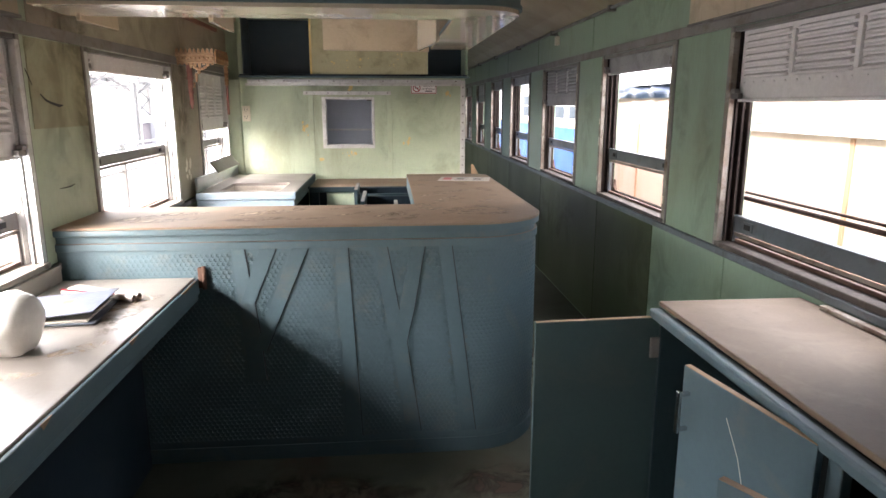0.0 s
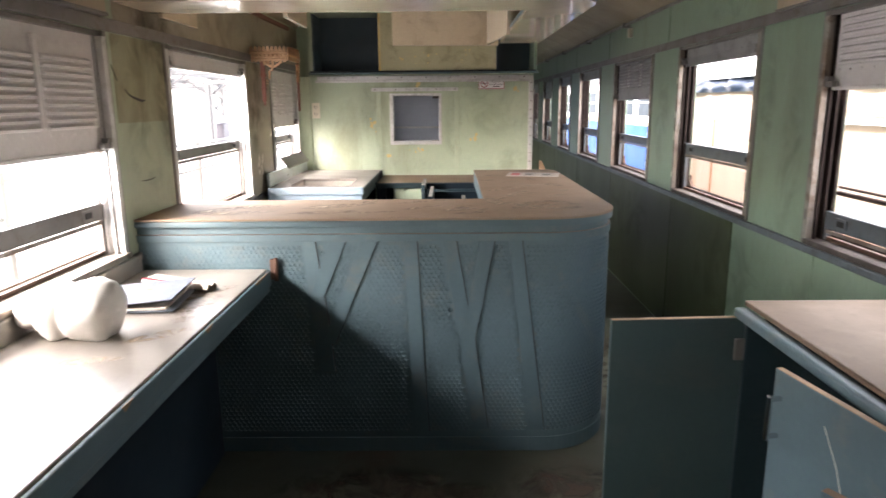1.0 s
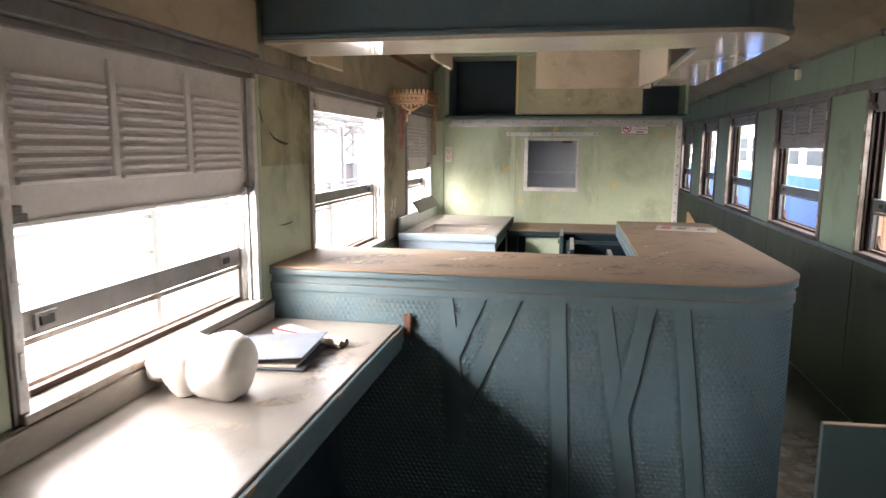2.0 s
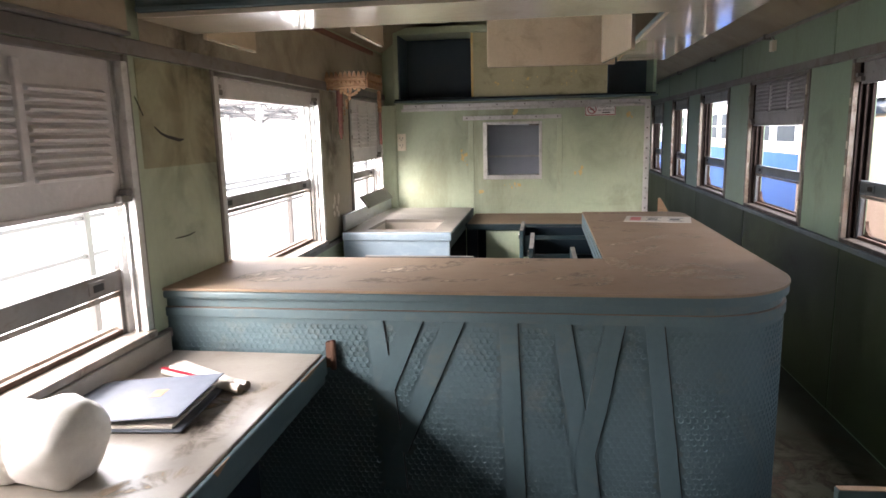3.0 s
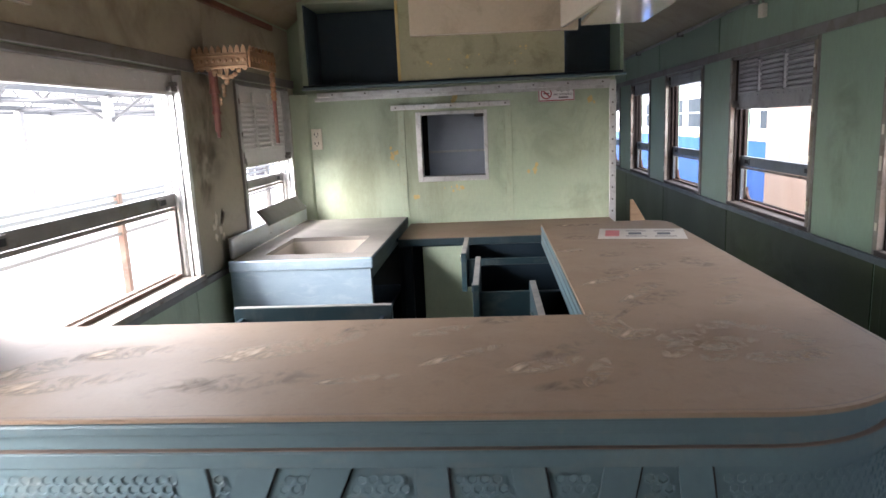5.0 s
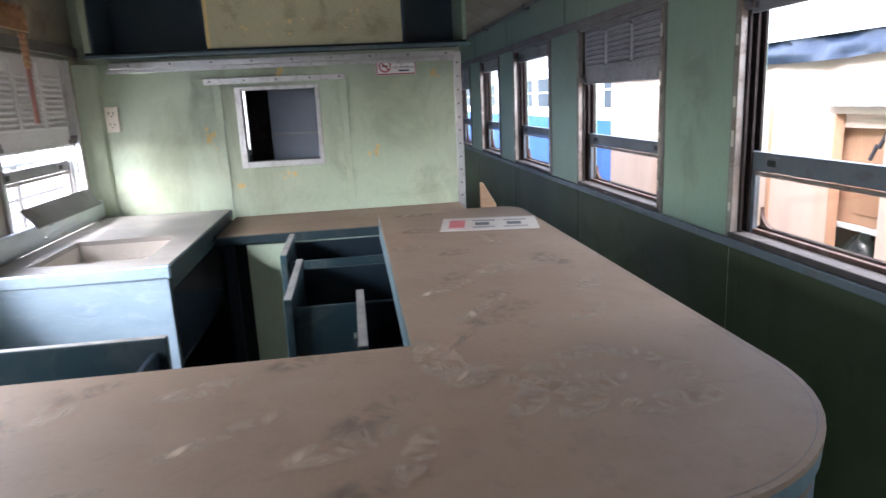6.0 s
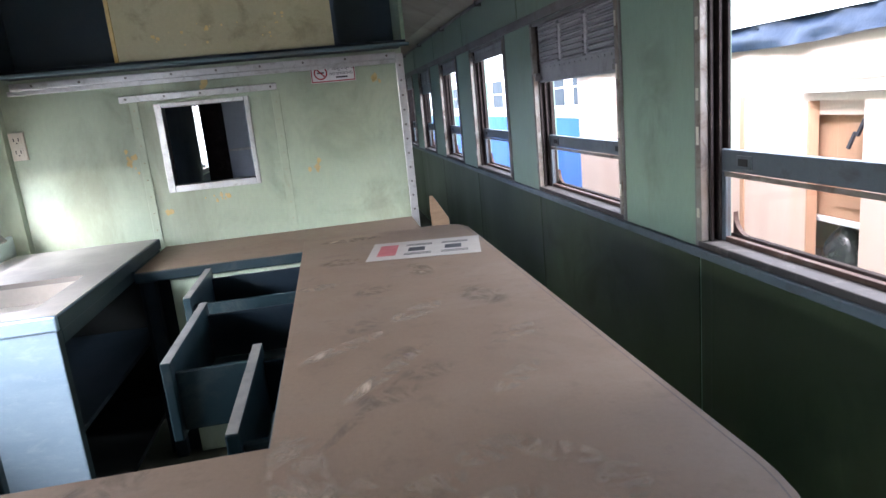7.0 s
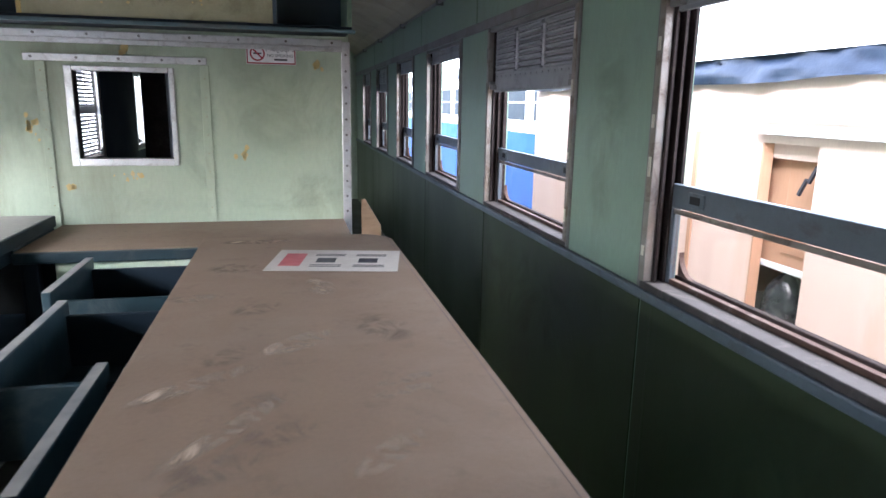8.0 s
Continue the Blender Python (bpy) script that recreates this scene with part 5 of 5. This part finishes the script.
roll = thing("rolled_paper", (-0.98, 2.25, TZ), "rolled white and red paper", "paper roll")
ra, rb2 = Vector((-1.155, 2.285, TZ + 0.012)), Vector((-0.862, 2.17, TZ + 0.014))
ax = (rb2 - ra).normalized()
sidev = Vector((-ax.y, ax.x, 0))
for k, off in enumerate((0.012, -0.014)):
    b = Build()
    M = (rb2 - ra).to_track_quat("Z", "Y").to_matrix().to_4x4()
    bmesh.ops.create_cone(b.bm, cap_ends=False, segments=14, radius1=0.011, radius2=0.0135, depth=(rb2 - ra).length, matrix=Matrix.Translation((ra + rb2) / 2 + sidev * off) @ M)
    bmesh.ops.create_cone(b.bm, cap_ends=False, segments=14, radius1=0.007, radius2=0.0085, depth=(rb2 - ra).length, matrix=Matrix.Translation((ra + rb2) / 2 + sidev * off) @ M)
    part("tube", b, PAPER, roll, smooth=True)
part("sheet", Build().prism([tuple((ra + sidev * 0.06)[:2]), tuple((ra + sidev * 0.01)[:2]), tuple((rb2 + sidev * 0.008)[:2]), tuple((rb2 - ax * 0.12 + sidev * 0.03)[:2])], "z", TZ + 0.022, TZ + 0.0235), PAPER, roll)
part("red_edge", Build().prism([tuple((ra - sidev * 0.026)[:2]), tuple((ra - sidev * 0.014)[:2]), tuple((rb2 - ax * 0.08 - sidev * 0.012)[:2]), tuple((rb2 - ax * 0.08 - sidev * 0.024)[:2])], "z", TZ + 0.0245, TZ + 0.026), RED, roll, "red printed edge")


def bundle():
    """A bolster of white cloth wrapped in plastic, tied in the middle."""
    t = thing("wrapped_bundle", (-1.15, 1.72, TZ), "white cloth bundle wrapped in plastic, tied in the middle", "bundle")
    a, c = Vector((-1.262, 1.705, TZ + 0.08)), Vector((-0.965, 1.695, TZ + 0.08))
    q = (c - a).to_track_quat("Z", "Y").to_matrix().to_4x4()
    b = Build()
    rings, seg = [], 44
    prof = ((0.0, 0.02), (0.03, 0.038), (0.08, 0.052), (0.14, 0.058), (0.2, 0.056), (0.235, 0.052), (0.26, 0.064), (0.31, 0.078), (0.40, 0.084), (0.48, 0.084), (0.53, 0.080), (0.555, 0.073), (0.575, 0.079), (0.61, 0.087), (0.68, 0.092), (0.78, 0.093), (0.87, 0.090), (0.93, 0.084), (0.97, 0.073), (0.99, 0.055), (1.0, 0.03))
    L = (c - a).length
    for s, r in prof:
        rg = []
        for i in range(seg):
            th = i * math.tau / seg
            w = 1 + 0.09 * noise.noise((math.cos(th) * 1.8, math.sin(th) * 1.8, s * 6)) + 0.07 * noise.noise((math.cos(th) * 5, math.sin(th) * 5, s * 3 + 4)) + 0.03 * math.sin(5 * th + s * 14)
            slant = 0.025 * math.sin(th + 0.8) if 0.45 < s < 0.8 else 0.02 * math.sin(th)
            v = q @ Vector((r * w * math.cos(th), r * w * math.sin(th), (s + slant - 0.5) * L))
            v = (a + c) / 2 + v
            v.z = max(v.z, TZ + 0.001)
            rg.append(b.bm.verts.new(v))
        rings.append(rg)
    for r0, r1 in zip(rings, rings[1:]):
        for i in range(seg):
            b.bm.faces.new((r0[i], r0[(i + 1) % seg], r1[(i + 1) % seg], r1[i]))
    b.bm.faces.new(rings[0])
    b.bm.faces.new(rings[-1][::-1])
    part("cloth", b, CLOTH, t, smooth=True)
    # gathered plastic at the wall end
    g = Build()
    for k in range(9):
        p = a + Vector((random.uniform(-0.0, 0.02), random.uniform(-0.03, 0.03), random.uniform(-0.055, 0.0)))
        e = p + Vector((random.uniform(-0.01, 0.0) - 0.005, random.uniform(0.02, 0.05), random.uniform(-0.02, 0.03)))
        e.z, e.x = max(e.z, TZ + 0.004), max(e.x, XL + 0.035)
        p.x = max(p.x, XL + 0.05)
        w = Vector((0.012, 0.006, 0.016))
        vs = [g.bm.verts.new(v) for v in (p - w, p + w, e + w * 1.4, e - w * 1.2)]
        g.bm.faces.new(vs)
    part("plastic_end", g, CLOTH, t, "crumpled plastic end")
    g = Build()
    M = Matrix.Translation((a + c) / 2) @ q
    bmesh.ops.create_cone(g.bm, cap_ends=False, segments=26, radius1=0.0765, radius2=0.0765, depth=0.012, matrix=M @ Matrix.Translation((0, 0, 0.055 * L)))
    part("tie", g, CLOTH, t, smooth=True)


bundle()

# ---- low cabinet on the yard side ----
CAB_TOP = paint("worn_brown_board", (0.165, 0.118, 0.08), (0.125, 0.088, 0.058), 0.7, scale=2.5, amount=0.8, grain=90, dirt=(0.21, 0.16, 0.115), dirt_amount=0.5, dirt_scale=4, streak=(0.22, 0.165, 0.12))
# DOOR paint: slate blue with the shade on the wide-open door put in
DOOR_SHADED = paint("shaded_slate_blue_door", (0.042, 0.074, 0.078), (0.033, 0.058, 0.062), 0.5, scale=2.5, amount=0.7, dirt=(0.065, 0.08, 0.075), dirt_amount=0.4, dirt_scale=5)
cb = thing("low_cabinet", (1.18, 0.6, FZ), "slate-blue low cabinet with dusty brown top and doors standing open", "cabinet")
KX, KZ, KY0, KY1 = 0.925, 0.80, -1.5, 1.845
ctop = part("worktop", Build().box(KX + 0.02, XR - 0.022, KY0, KY1 + 0.035, KZ - 0.012, KZ + 0.004, 0.003), CAB_TOP, cb, "warped dusty brown top")
part("edge_rail", Build().box(KX - 0.02, KX + 0.022, KY0, KY1 + 0.02, KZ - 0.045, KZ - 0.0125, 0.008), BLUE, cb, "chipped blue edge")
part("rear_batten", Build().box(XR - 0.05, XR - 0.023, KY0, KY1 - 0.1, KZ + 0.0045, KZ + 0.02, 0.003), ALU_DARK, cb)
part("side", Build().box(KX + 0.01, XR - 0.003, KY1 - 0.02, KY1, FZ, KZ - 0.046, 0.003), BLUE_D, cb)
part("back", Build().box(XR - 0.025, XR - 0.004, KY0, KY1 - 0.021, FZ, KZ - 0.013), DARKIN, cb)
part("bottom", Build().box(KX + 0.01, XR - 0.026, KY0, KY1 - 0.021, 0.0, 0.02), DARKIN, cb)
part("plinth", Build().box(KX + 0.04, KX + 0.06, KY0, KY1 - 0.021, FZ, -0.0005), BLUE_D, cb)
for y in (0.95, 0.46, -0.05):
    part("stile", Build().box(KX - 0.002, KX + 0.022, y - 0.022, y + 0.022, 0.0, KZ - 0.0455, 0.003), BLUE, cb)
part("divider", Build().box(KX + 0.023, XR - 0.026, 0.94, 0.96, 0.02, KZ - 0.013), DARKIN, cb)


def low_door(hx, hy, deg, w, label, zt=0.765, mat=BLUE):
    m = Matrix.Translation((hx, hy, 0)) @ Matrix.Rotation(radians(deg), 4, "Z")
    d = part("door", Build().box(0.003, w, -0.009, 0.009, FZ + 0.04, zt, 0.002, m), mat, cb, label)
    part("raw_edge", Build().box(0.006, w - 0.003, -0.008, 0.008, zt + 0.0002, zt + 0.002, 0, m), PLY, d)
    return d, m


d, m = low_door(0.945, 1.855, 183, 0.435, "slate-blue door swung wide open, painted as in shade", 0.757, DOOR_SHADED)
hg = Build().box(0.005, 0.04, 0.0095, 0.022, 0.62, 0.69, 0.002, m).box(-0.06, 0.006, 0.012, 0.026, 0.645, 0.672, 0.003, m).box(-0.075, -0.045, 0.008, 0.03, 0.635, 0.685, 0.003, m)
part("hinge", hg, STEEL, d, "sprung steel hinge")
dv = Vector((0.834, 1.418)) - Vector((0.915, 0.977))
d, m = low_door(0.912, 0.978, math.degrees(math.atan2(dv.y, dv.x)), dv.length, "slate-blue door standing ajar", 0.768)
h = Build()
a = dv.length - 0.03
for z in (0.60, 0.70):
    h.box(a - 0.005, a + 0.005, 0.0095, 0.036, z - 0.005, z + 0.005, 0, m)
h.box(a - 0.007, a + 0.007, 0.036, 0.046, 0.59, 0.71, 0.003, m)
part("handle", h, CHROME, d, "chrome pull handle")
sc = Build()
pts = [(0.27, 0.70), (0.22, 0.62), (0.19, 0.54), (0.16, 0.47)]
for (u0, z0), (u1, z1) in zip(pts, pts[1:]):
    sc.prism([(u0, z0), (u0 + 0.0025, z0), (u1 + 0.0025, z1), (u1, z1)], "y", 0.0085, 0.0094)
bmesh.ops.transform(sc.bm, matrix=m, verts=sc.bm.verts)
part("scratch", sc, PLASTIC, d, "long pale scratch")
dv = Vector((0.645, 0.903)) - Vector((0.912, 0.44))
d, m = low_door(0.912, 0.44, math.degrees(math.atan2(dv.y, dv.x)), dv.length * 0.98, "slate-blue door half open", 0.764)

# ---- outside: ground, platform, next train, far train, roof trusses ----
ground = part("ground", Build().box(-400, 400, -400, 400, -1.4, -1.2), GROUND)
tagged(ground, "pale ballast and concrete ground", "ground", kind="structure")
platform = part("platform", Build().box(-60, -1.75, -60, 80, -1.19, -0.9, 0.02), SLAB)
tagged(platform, "bright concrete station platform", "platform", kind="structure")

wag = thing("plywood_coach", (3.9, 2.0, -1.2), "stored coach boarded with sun-bleached plywood under a tarpaulin roof", "train coach")
WX, WY0, WY1 = 3.0, -8.0, 9.03
b = Build()
b.box(WX, WX + 0.06, WY0, 5.2, -0.9, 1.56).box(WX, WX + 0.06, 5.6, WY1, -0.9, 1.56).box(WX, WX + 0.06, 5.2, 5.6, 1.205, 1.56).box(WX, WX + 0.06, 5.2, 5.6, -0.9, 0.15)
part("side_wall", b, PEACH, wag, "sun-bleached plywood side")
for y in (-4.9, -2.5, -0.1, 1.4, 3.8, 6.2, 7.4):
    part("joint_batten", Build().box(WX - 0.012, WX - 0.0005, y - 0.02, y + 0.02, -0.9, 1.24, 0.003), DOORWOOD, wag)
part("gutter", Build().box(WX - 0.05, WX - 0.0005, -8.0, 5.62, 1.25, 1.292, 0.006), TRAINWHITE, wag, "white gutter strip")
part("red_board", Build().box(WX - 0.02, WX - 0.0005, 4.3, 5.6, 1.315, 1.365, 0.003), paint("faded_red_board", (0.50, 0.29, 0.23), (0.42, 0.22, 0.17), 0.6, scale=3, amount=0.8), wag, "faded red board")
b = Build()
rows = []
for i in range(int((WY1 - WY0) / 0.07) + 1):
    y = WY0 + i * 0.07
    rows.append([b.bm.verts.new((WX - 0.05 + 0.05 * noise.noise((y * 3.1, h * 2.0, 1.7)) + 0.03 * noise.noise((y * 9.0, h * 5.0, 3.1)) + 0.06 * h * h, y, 1.525 + 0.15 * h + (0.03 * noise.noise((y * 1.1, 4.0, 0.0)) if h == 0 else 0.0))) for h in (0.0, 0.2, 0.4, 0.6, 0.8, 1.0)])
for r0, r1 in zip(rows, rows[1:]):
    for j in range(5):
        b.bm.faces.new((r0[j], r0[j + 1], r1[j + 1], r1[j]))
part("tarpaulin", b, TARP, wag, "crumpled dark blue tarpaulin", smooth=True)
part("roof", Build().prism([(WX - 0.02, 1.672), (WX + 0.1, 1.83), (WX + 0.5, 2.02), (WX + 1.3, 2.1), (WX + 2.1, 2.0), (WX + 2.6, 1.7205)], "y", WY0, WY1), TRAINWHITE, wag, "pale tarpaulin roof")
part("inner_wall", Build().box(WX + 0.62, WX + 0.66, 4.6, 6.3, -0.9, 1.5), DOORWOOD, wag)
part("floor", Build().box(WX + 0.07, WX + 2.6, WY0, WY1, -0.95, -0.9), BROWN, wag)
part("end_wall", Build().box(WX + 0.0, WX + 2.6, WY1 + 0.0005, WY1 + 0.05, -0.9, 1.56), PEACH, wag)
part("far_wall", Build().box(WX + 2.55, WX + 2.6, WY0, WY1, -0.9, 1.7), PEACH, wag)
door = part("door", Build().box(WX + 0.12, WX + 0.15, 5.1, 5.75, 0.53, 1.3, 0.004), DOORWOOD, wag, "brown wooden inner door")
part("door_panel", Build().box(WX + 0.108, WX + 0.1195, 5.3, 5.5, 0.6, 1.16, 0.004), DOORWOOD, door)
part("threshold", Build().box(WX + 0.09, WX + 0.16, 5.1, 5.75, 0.50, 0.529, 0.004), TRAINWHITE, wag, "pale sill board")
part("door_lintel", Build().box(WX + 0.061, WX + 0.11, 5.15, 5.65, 1.12, 1.204, 0.003), PEACH, wag)
part("door_edge", Build().box(WX - 0.006, WX + 0.0595, 5.585, 5.5995, 0.16, 1.2, 0.002), DOORWOOD, wag, "raw plywood edge")
part("door_floor", Build().box(WX + 0.0605, WX + 1.2, 4.8, 6.2, 0.11, 0.149), PEACH, wag)
for y, z in ((5.31, 0.99), (5.25, 1.06)):
    part("brace", Build().box(-0.008, 0.008, -0.009, 0.009, -0.05, 0.05, 0.002, Matrix.Translation((WX + 0.03, y, z)) @ Matrix.Rotation(radians(28), 4, "X")), INK, wag, "dark steel brace")
part("underframe", Build().box(WX + 0.2, WX + 2.4, WY0, WY1, -1.1, -0.951), BROWN, wag)
def plastic_bag(at, rx, ry, h, mat, label):
    """A slack knotted bag: a squat lumpy body drawn up to a neck."""
    t = thing("plastic_bag", at, label, "bag", "bags in the doorway")
    b = Build()
    seg, rows = 18, []
    for u, r in ((0.0, 0.75), (0.12, 0.98), (0.35, 1.0), (0.6, 0.82), (0.8, 0.5), (0.9, 0.2), (1.0, 0.28)):
        row = []
        for i in range(seg):
            a = i * math.tau / seg
            w = r * (1 + 0.22 * noise.noise((math.cos(a) * 2, math.sin(a) * 2, u * 3 + at[1] * 9)) + 0.07 * math.sin(6 * a + 5 * u))
            row.append(b.bm.verts.new((at[0] + rx * w * math.cos(a), at[1] + ry * w * math.sin(a), at[2] + h * u)))
        rows.append(row)
    for r0, r1 in zip(rows, rows[1:]):
        for i in range(seg):
            b.bm.faces.new((r0[i], r0[(i + 1) % seg], r1[(i + 1) % seg], r1[i]))
    b.bm.faces.new(rows[0])
    b.bm.faces.new(rows[-1])
    part("body", b, mat, t, smooth=True)


plastic_bag((WX + 0.19, 5.50, 0.15), 0.125, 0.14, 0.36, BINBAG, "black plastic bag slumped in the coach doorway")
plastic_bag((WX + 0.22, 5.30, 0.15), 0.10, 0.12, 0.28, BINBAG, "black plastic bag slumped in the coach doorway")
plastic_bag((WX + 0.37, 5.27, 0.15), 0.08, 0.10, 0.33, BAG_YELLOW, "yellow plastic bag behind the black bags")

blue = thing("blue_coach", (5.6, 20, -1.2), "blue and white railway coach on a far track", "train coach")
QX = 4.6
part("lower_side", Build().box(QX, QX + 2.6, 9.3, 46.0, -0.9, 0.9, 0.02), TRAINBLUE, blue, "bright blue lower side")
part("stripe", Build().box(QX - 0.01, QX + 2.6, 9.3, 46.0, 0.9005, 0.96), YELLOW, blue, "yellow stripe")
part("upper_side", Build().box(QX + 0.005, QX + 2.6, 9.3, 46.0, 0.9605, 2.0, 0.02), TRAINWHITE, blue, "white upper side")
part("roof", Build().prism([(QX - 0.03, 2.0005), (QX + 0.3, 2.3), (QX + 1.3, 2.45), (QX + 2.3, 2.3), (QX + 2.63, 2.0005)], "y", 9.3, 46.0), GREYPAINT, blue)
for k in range(26):
    y = 9.6 + k * 1.4
    w = part("window", Build().box(QX - 0.006, QX + 0.0045, y, y + 0.95, 1.12, 1.75, 0.003), NAVY, blue)
    part("rail", Build().box(QX - 0.012, QX - 0.0065, y, y + 0.95, 1.42, 1.45), ALU, w)
for y in (11, 17, 24, 29):
    part("bogie", Build().box(QX + 0.3, QX + 2.3, y - 1.2, y + 1.2, -1.2, -0.9005, 0.03), BROWN, blue)

# roof trusses and posts over the far platforms
shed = thing("station_roof", (-20, 30, -0.9), "grey steel platform roof trusses on posts", "station roof")
for k in range(12):
    y = 4 + k * 6.5
    for x in (-13.0, -21.0):
        part("post", Build().box(x - 0.14, x + 0.14, y - 0.14, y + 0.14, -0.9, 2.9, 0.02), STEEL, shed)
    t = Build()
    t.rod((-10.0, y, 2.9), (-24.0, y, 2.9), 0.07, 6).rod((-10.0, y, 3.2), (-24.0, y, 4.4), 0.07, 6)
    for j in range(8):
        x0 = -10.0 - j * 1.75
        zt = 3.2 + (j + 0.5) * 0.15
        t.rod((x0, y, 2.9), (x0 - 0.87, y, zt), 0.05, 5).rod((x0 - 0.87, y, zt), (x0 - 1.75, y, 2.9), 0.05, 5)
    t.rod((-13.0, y, 2.0), (-11.6, y, 2.9), 0.06, 5).rod((-13.0, y, 2.0), (-14.4, y, 2.9), 0.06, 5)
    part("truss", t, GREYPAINT, shed)
for x, z in ((-10.0, 3.0), (-13.0, 3.0), (-17.0, 3.0), (-21.0, 3.0), (-24.0, 3.0), (-14.0, 3.7), (-19.0, 4.1)):
    part("purlin", Build().box(x - 0.08, x + 0.08, 2, 80, z - 0.1, z + 0.1), GREYPAINT, shed)
fence = thing("platform_fence", (-4.4, 8, -0.9), "grey tube railing along the platform", "railing")
for z in (0.35, 0.72, 0.80):
    part("rail", Build().rod((-4.4, 0, z), (-4.4, 24, z), 0.022, 8), GREYPAINT, fence)
for k in range(9):
    part("post", Build().box(-4.44, -4.36, 1.0 + k * 2.6, 1.08 + k * 2.6, -0.9, 0.82, 0.01), BROWN if k == 3 else GREYPAINT, fence)
mast = thing("signal_frame", (-13.0, 37.2, -0.9), "grey cross-braced steel frame with a dark cabinet on the platform", "signal frame")
for y in (36.2, 38.4):
    part("post", Build().box(-13.08, -12.92, y - 0.1, y + 0.1, -0.9, 2.6, 0.01), GREYPAINT, mast)
for za in (0.9, 1.75):
    part("brace", Build().rod((-13.0, 36.2, za), (-13.0, 38.4, za + 0.85), 0.06, 6).rod((-13.0, 38.4, za), (-13.0, 36.2, za + 0.85), 0.06, 6), GREYPAINT, mast)
part("cabinet", Build().box(-13.3, -12.7, 37.4, 38.5, -0.9, 0.5, 0.05), INK, mast, "dark equipment cabinet")
part("panel", Build().box(-13.2, -12.8, 36.4, 38.2, 0.55, 0.88, 0.03), STEEL_BLUE, mast)
